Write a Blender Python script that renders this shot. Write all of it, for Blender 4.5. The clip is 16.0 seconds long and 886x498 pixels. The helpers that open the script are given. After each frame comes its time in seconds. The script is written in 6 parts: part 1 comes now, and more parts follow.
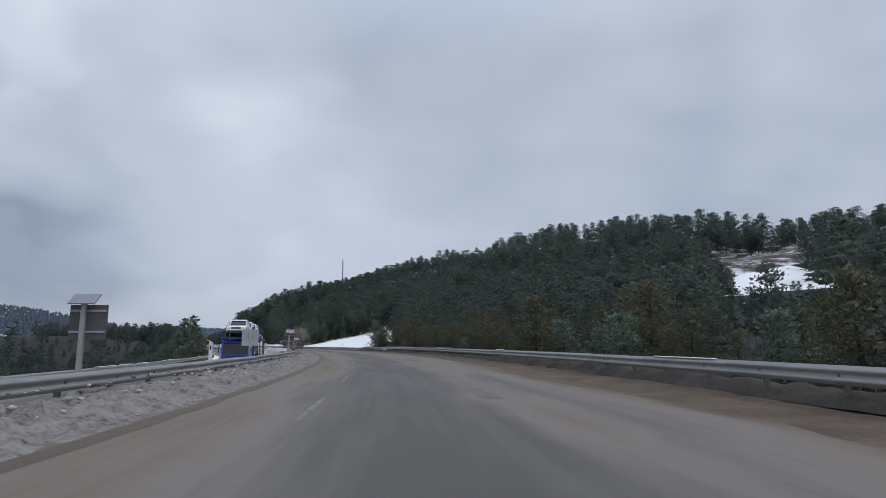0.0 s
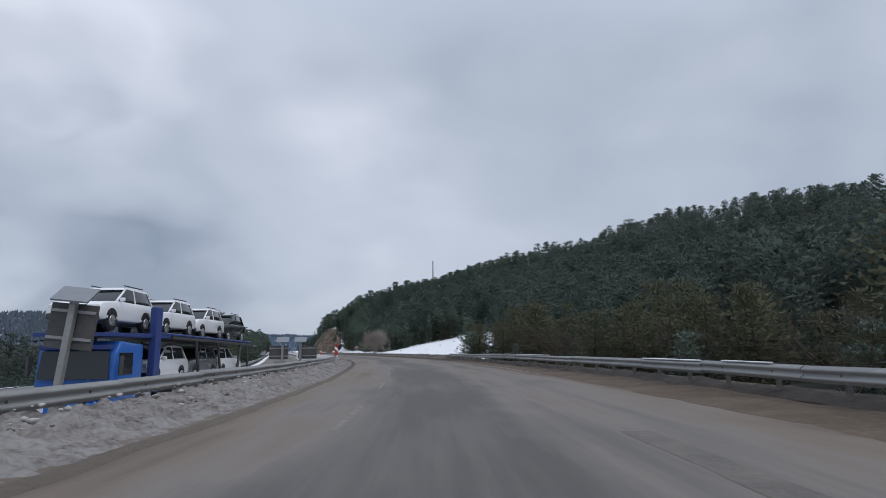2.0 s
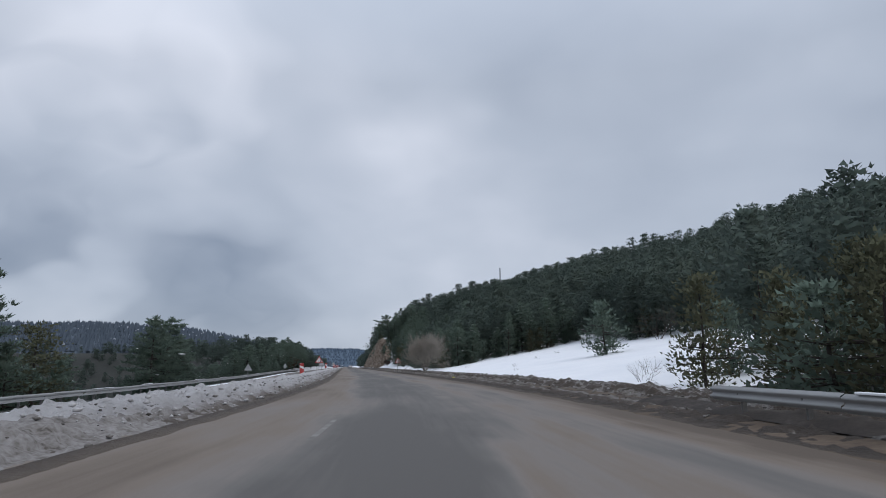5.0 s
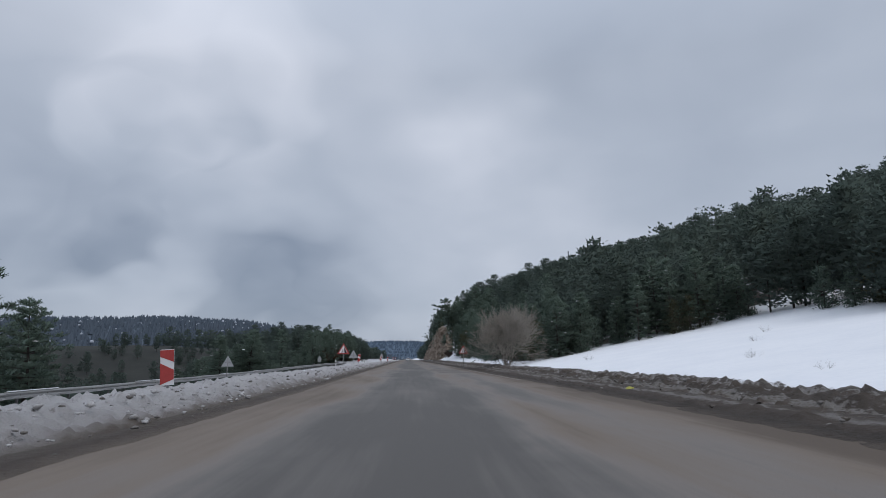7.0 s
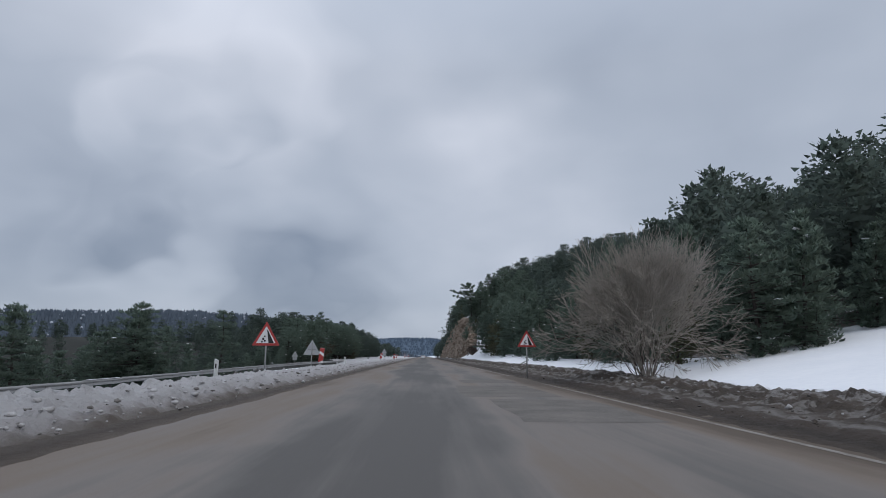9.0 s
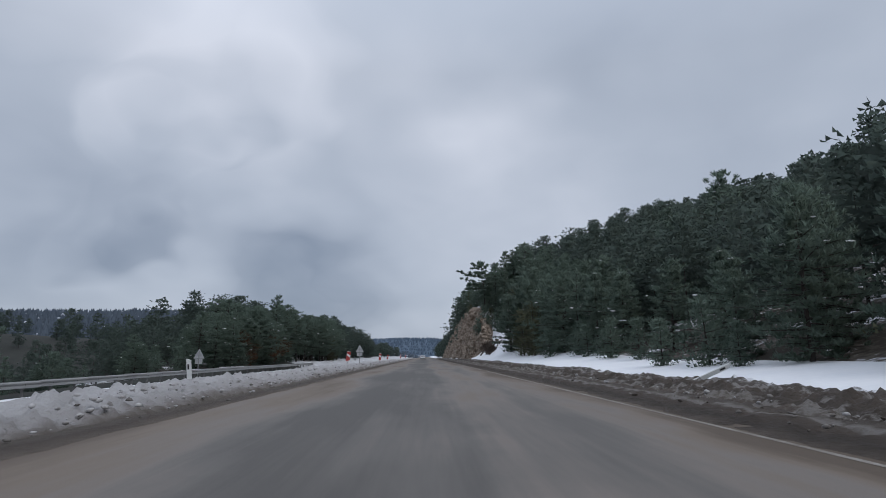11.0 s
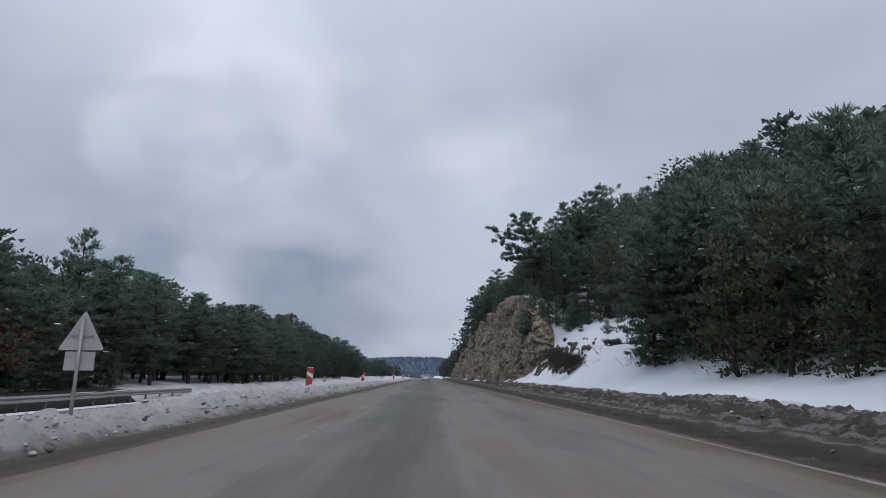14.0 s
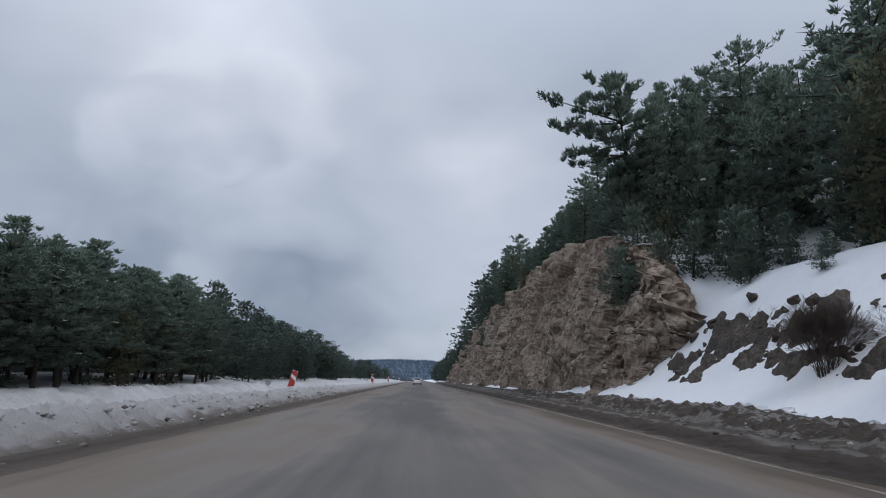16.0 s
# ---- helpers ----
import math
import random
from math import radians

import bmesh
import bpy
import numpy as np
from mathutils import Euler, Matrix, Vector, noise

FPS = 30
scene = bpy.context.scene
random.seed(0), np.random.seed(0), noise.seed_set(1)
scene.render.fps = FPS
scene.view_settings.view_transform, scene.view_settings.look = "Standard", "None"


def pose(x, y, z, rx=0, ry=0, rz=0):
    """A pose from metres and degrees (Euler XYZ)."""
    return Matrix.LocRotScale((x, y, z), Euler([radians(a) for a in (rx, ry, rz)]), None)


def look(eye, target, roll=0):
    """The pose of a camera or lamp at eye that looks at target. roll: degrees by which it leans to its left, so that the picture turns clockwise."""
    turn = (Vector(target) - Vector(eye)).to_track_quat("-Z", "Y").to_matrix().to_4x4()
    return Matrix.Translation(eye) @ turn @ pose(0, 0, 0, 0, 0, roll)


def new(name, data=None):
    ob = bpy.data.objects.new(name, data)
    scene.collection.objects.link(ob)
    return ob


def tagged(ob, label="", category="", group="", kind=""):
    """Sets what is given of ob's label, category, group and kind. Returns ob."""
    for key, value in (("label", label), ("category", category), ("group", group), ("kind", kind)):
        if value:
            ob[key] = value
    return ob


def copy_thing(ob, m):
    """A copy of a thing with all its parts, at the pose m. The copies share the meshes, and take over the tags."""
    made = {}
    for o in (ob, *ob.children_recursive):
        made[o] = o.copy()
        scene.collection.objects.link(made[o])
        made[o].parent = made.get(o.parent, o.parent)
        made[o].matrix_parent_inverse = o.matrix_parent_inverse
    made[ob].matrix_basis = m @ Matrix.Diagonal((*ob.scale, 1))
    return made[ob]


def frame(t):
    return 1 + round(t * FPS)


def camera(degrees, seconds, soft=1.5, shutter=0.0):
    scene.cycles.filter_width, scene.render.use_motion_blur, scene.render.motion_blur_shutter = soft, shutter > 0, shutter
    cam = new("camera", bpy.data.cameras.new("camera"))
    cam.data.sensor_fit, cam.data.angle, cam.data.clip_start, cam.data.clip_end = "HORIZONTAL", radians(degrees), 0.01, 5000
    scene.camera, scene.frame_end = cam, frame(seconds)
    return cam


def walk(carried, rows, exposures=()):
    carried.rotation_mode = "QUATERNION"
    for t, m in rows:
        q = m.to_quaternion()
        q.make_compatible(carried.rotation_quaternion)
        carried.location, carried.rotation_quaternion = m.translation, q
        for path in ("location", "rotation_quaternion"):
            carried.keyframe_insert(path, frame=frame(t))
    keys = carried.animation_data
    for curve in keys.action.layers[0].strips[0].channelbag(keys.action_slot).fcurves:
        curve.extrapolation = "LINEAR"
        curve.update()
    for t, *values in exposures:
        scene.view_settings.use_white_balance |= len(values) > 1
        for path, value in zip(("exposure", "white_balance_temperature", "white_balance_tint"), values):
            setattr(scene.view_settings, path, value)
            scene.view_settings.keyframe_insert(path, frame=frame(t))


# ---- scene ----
cam = camera(74.0, 16.0, soft=0.7)
# seconds, x, y, z, yaw, pitch, roll of the windscreen camera
ROWS = [
    (0.0, -0.20, 0.00, 1.10, 0.00, 9.20, -0.12),
    (0.5, -0.68, 9.21, 1.10, 3.03, 8.24, -1.18),
    (1.0, -1.51, 18.39, 1.10, 5.49, 9.04, -0.45),
    (1.5, -2.75, 27.52, 1.10, 7.34, 9.21, -0.81),
    (2.0, -4.25, 36.56, 1.10, 8.96, 9.75, -0.57),
    (2.5, -5.93, 45.50, 1.10, 10.30, 10.20, -0.21),
    (3.0, -7.76, 54.36, 1.10, 10.24, 11.71, 1.18),
    (3.5, -9.69, 63.13, 1.10, 10.73, 11.46, 0.90),
    (4.0, -11.74, 71.82, 1.09, 11.96, 11.65, 0.60),
    (6.5, -25.35, 113.68, 1.09, 20.08, 10.48, -0.12),
    (7.0, -28.60, 121.66, 1.09, 21.09, 10.55, -0.15),
    (7.5, -31.94, 129.49, 1.07, 21.58, 10.57, 0.03),
    (8.0, -35.31, 137.34, 1.11, 22.47, 9.89, 0.29),
    (8.5, -38.79, 145.38, 1.11, 22.04, 10.63, -0.14),
    (9.0, -42.37, 153.59, 1.13, 22.72, 10.32, 0.28),
    (11.5, -60.16, 193.42, 1.10, 22.74, 10.39, -0.27),
    (12.0, -63.71, 201.19, 1.09, 23.05, 11.62, -0.60),
    (12.5, -67.24, 208.89, 1.09, 23.18, 12.21, 0.13),
    (13.0, -70.76, 216.52, 1.10, 23.52, 12.25, 0.26),
    (13.5, -74.26, 224.10, 1.07, 23.44, 12.29, 0.01),
    (14.0, -77.75, 231.66, 1.09, 23.16, 12.23, 0.45),
    (14.5, -81.24, 239.21, 1.11, 22.96, 12.05, 0.45),
    (15.0, -84.72, 246.72, 1.15, 22.71, 12.04, 0.22),
    (15.5, -88.18, 254.22, 1.12, 23.48, 11.37, 0.09),
    (16.0, -91.59, 261.63, 1.07, 22.54, 12.58, 1.38),
]
walk(cam, [(t, pose(x, y, z, 90 + pitch, 0, yaw) @ pose(0, 0, 0, 0, 0, roll)) for t, x, y, z, yaw, pitch, roll in ROWS],
     exposures=[(0.0, 0.03), (4.0, 0.03), (7.0, -0.12), (12.0, -0.07), (16.0, -0.05)])


# ---- world, sun ----
world = bpy.data.worlds.new("overcast_sky")
scene.world = world
world.use_nodes = True
wt = world.node_tree
wt.nodes.clear()


def wnode(kind, **values):
    n = wt.nodes.new(kind)
    for key, v in values.items():
        n.inputs[key].default_value = v
    return n


SUN_AZ, SUN_EL = radians(115), radians(52)
coord = wt.nodes.new("ShaderNodeTexCoord")
sky = wt.nodes.new("ShaderNodeTexSky")
sky.sky_type, sky.sun_disc = "NISHITA", False
sky.sun_elevation, sky.sun_rotation = SUN_EL, SUN_AZ
# cloud deck: directions are laid onto a flat layer, so that the clouds shrink towards the horizon
sep = wt.nodes.new("ShaderNodeSeparateXYZ")
wt.links.new(coord.outputs["Generated"], sep.inputs[0])
lift = wt.nodes.new("ShaderNodeMath")
lift.operation = "ADD"
lift.inputs[1].default_value = 0.50
wt.links.new(sep.outputs["Z"], lift.inputs[0])
deck = wt.nodes.new("ShaderNodeVectorMath")
deck.operation = "DIVIDE"
wt.links.new(coord.outputs["Generated"], deck.inputs[0])
wt.links.new(lift.outputs[0], deck.inputs[1])
big = wnode("ShaderNodeTexNoise", Scale=1.7, Detail=2.0, Roughness=0.4, Distortion=0.3)
fine = wnode("ShaderNodeTexNoise", Scale=4.6, Detail=3.0, Roughness=0.45, Distortion=0.2)
shift = wt.nodes.new("ShaderNodeVectorMath")
shift.operation = "ADD"
shift.inputs[1].default_value = (3.7, 1.35, 0.4)
wt.links.new(deck.outputs[0], shift.inputs[0])
for n in (big, fine):
    wt.links.new(shift.outputs[0], n.inputs["Vector"])
both = wt.nodes.new("ShaderNodeMath")
both.operation = "MULTIPLY_ADD"
both.inputs[1].default_value = 0.14
wt.links.new(fine.outputs["Fac"], both.inputs[0])
calm = wt.nodes.new("ShaderNodeMath")
calm.operation = "MULTIPLY_ADD"
calm.inputs[1].default_value, calm.inputs[2].default_value = 0.18, 0.487
wt.links.new(big.outputs["Fac"], calm.inputs[0])
wt.links.new(calm.outputs[0], both.inputs[2])
ramp = wt.nodes.new("ShaderNodeValToRGB")
ramp.color_ramp.interpolation = "LINEAR"
ramp.color_ramp.elements[0].position, ramp.color_ramp.elements[0].color = 0.40, (0.25, 0.30, 0.392, 1)
ramp.color_ramp.elements[1].position, ramp.color_ramp.elements[1].color = 0.86, (0.68, 0.722, 0.825, 1)
e = ramp.color_ramp.elements.new(0.62)
e.color = (0.435, 0.49, 0.59, 1)
# the broad light and dark clouds of the deck: direction, width in degrees, brightness
CLOUDS = [
    (-0.701, 0.524, 0.484, 8, 0.10),
    (-0.614, 0.651, 0.445, 5, 0.08),
    (-0.309, 0.805, 0.506, 5, 0.1),
    (-0.678, 0.648, 0.347, 4, 0.07),
    (-0.820, 0.484, 0.306, 6, -0.115),
    (-0.724, 0.626, 0.290, 4, -0.07),
    (-0.652, 0.729, 0.209, 4, -0.075),
    (-0.594, 0.785, 0.178, 5, -0.095),
    (-0.514, 0.849, 0.126, 5, -0.07),
    (-0.737, 0.634, 0.232, 3.5, 0.05),
    (-0.830, 0.536, 0.151, 5, -0.05),
    (-0.495, 0.730, 0.471, 3.5, -0.04),
    (-0.383, 0.878, 0.286, 6, 0.03),
    (-0.008, 0.919, 0.394, 10, -0.05),
    (-0.167, 0.965, 0.204, 6, 0.05),
    (-0.700, 0.707, 0.096, 4, 0.05),
    (0.455, 0.844, 0.285, 7, -0.05),
    (0.482, 0.772, 0.414, 6, -0.06),
]
warp = wnode("ShaderNodeTexNoise", Scale=2.6, Detail=2.5, Roughness=0.4)
wt.links.new(shift.outputs[0], warp.inputs["Vector"])
bent = wt.nodes.new("ShaderNodeVectorMath")
bent.operation = "MULTIPLY_ADD"
bent.inputs[1].default_value = (0.13, 0.13, 0.13)
wt.links.new(warp.outputs["Color"], bent.inputs[0])
wt.links.new(coord.outputs["Generated"], bent.inputs[2])
straight = wt.nodes.new("ShaderNodeVectorMath")
straight.operation = "SUBTRACT"
straight.inputs[1].default_value = (0.065, 0.065, 0.065)
wt.links.new(bent.outputs[0], straight.inputs[0])
total = both.outputs[0]
for x, y, z, width, gain in CLOUDS:
    dot = wt.nodes.new("ShaderNodeVectorMath")
    dot.operation = "DOT_PRODUCT"
    dot.inputs[1].default_value = (x, y, z)
    wt.links.new(straight.outputs[0], dot.inputs[0])
    fade = wt.nodes.new("ShaderNodeMapRange")
    fade.inputs["From Min"].default_value, fade.inputs["From Max"].default_value = math.cos(radians(width * 3.2)), 1.0
    wt.links.new(dot.outputs["Value"], fade.inputs["Value"])
    bell = wt.nodes.new("ShaderNodeMath")
    bell.operation = "POWER"
    bell.inputs[1].default_value = 2.6
    wt.links.new(fade.outputs[0], bell.inputs[0])
    plus = wt.nodes.new("ShaderNodeMath")
    plus.operation = "MULTIPLY_ADD"
    plus.inputs[1].default_value = gain * 1.15
    wt.links.new(bell.outputs[0], plus.inputs[0])
    wt.links.new(total, plus.inputs[2])
    total = plus.outputs[0]
wt.links.new(total, ramp.inputs[0])
# the overcast deck brightens towards the zenith
zen = wt.nodes.new("ShaderNodeMapRange")
zen.inputs["From Min"].default_value, zen.inputs["From Max"].default_value = 0.45, 1.0
zen.inputs["To Min"].default_value, zen.inputs["To Max"].default_value = 1.0, 1.9
wt.links.new(sep.outputs["Z"], zen.inputs["Value"])
scaled = wt.nodes.new("ShaderNodeVectorMath")
scaled.operation = "SCALE"
wt.links.new(ramp.outputs[0], scaled.inputs[0])
wt.links.new(zen.outputs[0], scaled.inputs["Scale"])
bg_cloud, bg_sky, added, wout = wnode("ShaderNodeBackground", Strength=1.0), wnode("ShaderNodeBackground", Strength=0.006), wt.nodes.new("ShaderNodeAddShader"), wt.nodes.new("ShaderNodeOutputWorld")
wt.links.new(scaled.outputs[0], bg_cloud.inputs["Color"])
wt.links.new(sky.outputs[0], bg_sky.inputs["Color"])
wt.links.new(bg_cloud.outputs[0], added.inputs[0])
wt.links.new(bg_sky.outputs[0], added.inputs[1])
wt.links.new(added.outputs[0], wout.inputs["Surface"])

sun_data = bpy.data.lights.new("sun", "SUN")
sun_data.energy, sun_data.angle, sun_data.color = 0.8, radians(25), (1.0, 0.96, 0.92)
sun = new("sun", sun_data)
sun.matrix_world = look((0, 0, 80), (-math.cos(SUN_EL) * math.sin(SUN_AZ), -math.cos(SUN_EL) * math.cos(SUN_AZ), 80 - math.sin(SUN_EL)))
scene.view_settings.exposure = 0.0

# ---- materials ----


def material(name, stops, scale=1.0, detail=6.0, rough=0.9, bump=0.0, bump_scale=20.0, metal=0.0, coords="Object", stretch=(1, 1, 1), vary=0.0, fine_mix=0.35, fine_scale=12.0, spec=0.3):
    """A surface whose colour runs through the stops by noise at two scales, with fine relief. stops: (position, r, g, b)."""
    m = bpy.data.materials.new(name)
    m.use_nodes = True
    nt = m.node_tree
    b = nt.nodes["Principled BSDF"]
    b.inputs["Roughness"].default_value, b.inputs["Metallic"].default_value = rough, metal
    b.inputs["Specular IOR Level"].default_value = spec
    tc = nt.nodes.new("ShaderNodeTexCoord")
    mp = nt.nodes.new("ShaderNodeMapping")
    mp.inputs["Scale"].default_value = stretch
    nt.links.new(tc.outputs[coords], mp.inputs[0])
    n1, n2 = nt.nodes.new("ShaderNodeTexNoise"), nt.nodes.new("ShaderNodeTexNoise")
    n1.inputs["Scale"].default_value, n1.inputs["Detail"].default_value, n1.inputs["Roughness"].default_value = scale, detail, 0.6
    n2.inputs["Scale"].default_value, n2.inputs["Detail"].default_value = scale * fine_scale, 4.0
    for n in (n1, n2):
        nt.links.new(mp.outputs[0], n.inputs["Vector"])
    mix = nt.nodes.new("ShaderNodeMix")
    mix.inputs["Factor"].default_value = fine_mix
    nt.links.new(n1.outputs["Fac"], mix.inputs["A"])
    nt.links.new(n2.outputs["Fac"], mix.inputs["B"])
    value = mix.outputs["Result"]
    if vary:
        info = nt.nodes.new("ShaderNodeNewGeometry")
        m2 = nt.nodes.new("ShaderNodeMath")
        m2.operation = "MULTIPLY_ADD"
        m2.inputs[1].default_value = vary
        nt.links.new(info.outputs["Random Per Island"], m2.inputs[0])
        nt.links.new(value, m2.inputs[2])
        value = m2.outputs[0]
    cr = nt.nodes.new("ShaderNodeValToRGB")
    el = cr.color_ramp.elements
    while len(el) < len(stops):
        el.new(0.5)
    for e, (p, *rgb) in zip(el, stops):
        e.position, e.color = p, (*rgb, 1)
    nt.links.new(value, cr.inputs[0])
    nt.links.new(cr.outputs[0], b.inputs["Base Color"])
    if bump:
        n3, bp = nt.nodes.new("ShaderNodeTexNoise"), nt.nodes.new("ShaderNodeBump")
        n3.inputs["Scale"].default_value, n3.inputs["Detail"].default_value = bump_scale, 5.0
        nt.links.new(mp.outputs[0], n3.inputs["Vector"])
        bp.inputs["Strength"].default_value = bump
        nt.links.new(n3.outputs["Fac"], bp.inputs["Height"])
        nt.links.new(bp.outputs[0], b.inputs["Normal"])
    return m


def asphalt_material(name, dusty):
    """Worn asphalt under dried road salt and sand. UV: u across the road, v along it, in metres."""
    m = bpy.data.materials.new(name)
    m.use_nodes = True
    nt = m.node_tree
    b = nt.nodes["Principled BSDF"]
    b.inputs["Roughness"].default_value, b.inputs["Specular IOR Level"].default_value = 0.75, 0.3
    uv = nt.nodes.new("ShaderNodeUVMap")
    uv.uv_map = "UVMap"

    def noise_node(sx, sy, scale, detail=5.0, rough=0.6):
        mp, n = nt.nodes.new("ShaderNodeMapping"), nt.nodes.new("ShaderNodeTexNoise")
        mp.inputs["Scale"].default_value = (sx, sy, 1)
        n.inputs["Scale"].default_value, n.inputs["Detail"].default_value, n.inputs["Roughness"].default_value = scale, detail, rough
        nt.links.new(uv.outputs[0], mp.inputs[0])
        nt.links.new(mp.outputs[0], n.inputs["Vector"])
        return n.outputs["Fac"]

    def maths(op, a, c, d=None):
        n = nt.nodes.new("ShaderNodeMath")
        n.operation = op
        for i, v in enumerate((a, c, d)):
            if v is None:
                continue
            if isinstance(v, (int, float)):
                n.inputs[i].default_value = v
            else:
                nt.links.new(v, n.inputs[i])
        return n.outputs[0]

    sp = nt.nodes.new("ShaderNodeSeparateXYZ")
    nt.links.new(uv.outputs[0], sp.inputs[0])
    streak = noise_node(1.0, 0.022, 1.5, 6.0, 0.62)
    blotch = noise_node(0.42, 0.085, 1.0, 4.0, 0.55)
    grain = noise_node(1.0, 1.0, 60.0, 3.0)
    wob = maths("MULTIPLY_ADD", noise_node(0.25, 0.03, 1.0, 3.0), 2.6, -1.3)
    wob = maths("ADD", wob, maths("MULTIPLY_ADD", noise_node(0.6, 0.45, 1.0, 4.0), 1.1, -0.55))
    across = maths("ADD", sp.outputs[0], wob)
    prof = nt.nodes.new("ShaderNodeValToRGB")  # dust across the carriageway: little in the wheel tracks, much at the edges
    rng = nt.nodes.new("ShaderNodeMapRange")
    rng.inputs["From Min"].default_value, rng.inputs["From Max"].default_value = -5.0, 6.0
    nt.links.new(across, rng.inputs["Value"])
    nt.links.new(rng.outputs[0], prof.inputs[0])
    el = prof.color_ramp.elements
    stops = [(0.0, 1.0), (0.09, 0.95), (0.16, 0.8), (0.215, 0.82), (0.26, 0.6), (0.32, 0.16), (0.46, 0.04), (0.54, 0.1), (0.585, 0.5), (0.65, 0.68), (0.72, 0.42), (0.80, 0.62), (0.86, 1.0), (0.94, 1.5)]
    while len(el) < len(stops):
        el.new(0.5)
    for e, (p, v) in zip(el, stops):
        e.position, e.color = p, (v, v, v, 1)
    d0 = maths("MULTIPLY_ADD", streak, 0.9, -0.43)
    d0 = maths("ADD", d0, maths("MULTIPLY_ADD", noise_node(1.0, 0.035, 5.5, 5.0, 0.65), 0.5, -0.25))
    d1 = maths("MULTIPLY_ADD", blotch, 1.9, -0.95)
    dust = maths("ADD", maths("ADD", prof.outputs[0], d0), d1)
    dust = maths("MULTIPLY", maths("ADD", dust, dusty), 0.74)
    cr = nt.nodes.new("ShaderNodeValToRGB")
    el = cr.color_ramp.elements
    el[0].position, el[0].color = 0.0, (0.094, 0.088, 0.082, 1)
    el[1].position, el[1].color = 1.0, (0.098, 0.075, 0.057, 1)
    for p, c in ((0.22, (0.128, 0.119, 0.110, 1)), (0.46, (0.178, 0.157, 0.141, 1)), (0.7, (0.166, 0.134, 0.107, 1))):
        e = el.new(p)
        e.color = c
    nt.links.new(dust, cr.inputs[0])
    mul = nt.nodes.new("ShaderNodeMix")
    mul.data_type, mul.blend_type = "RGBA", "MULTIPLY"
    mul.inputs["Factor"].default_value = 0.5
    gr = nt.nodes.new("ShaderNodeMapRange")
    gr.inputs["To Min"].default_value, gr.inputs["To Max"].default_value = 0.6, 1.4
    nt.links.new(grain, gr.inputs["Value"])
    nt.links.new(cr.outputs[0], mul.inputs["A"])
    nt.links.new(gr.outputs[0], mul.inputs["B"])
    nt.links.new(mul.outputs["Result"], b.inputs["Base Color"])
    bp = nt.nodes.new("ShaderNodeBump")
    bp.inputs["Strength"].default_value, bp.inputs["Distance"].default_value = 0.25, 0.01
    nt.links.new(grain, bp.inputs["Height"])
    nt.links.new(bp.outputs[0], b.inputs["Normal"])
    return m


def plain(name, rgb, rough=0.5, metal=0.0, spread=0.18, scale=6.0, bump=0.0, spec=0.4):
    lo, hi = [c * (1 - spread) for c in rgb], [min(1, c * (1 + spread)) for c in rgb]
    return material(name, [(0.3, *lo), (0.7, *hi)], scale=scale, rough=rough, metal=metal, bump=bump, spec=spec)




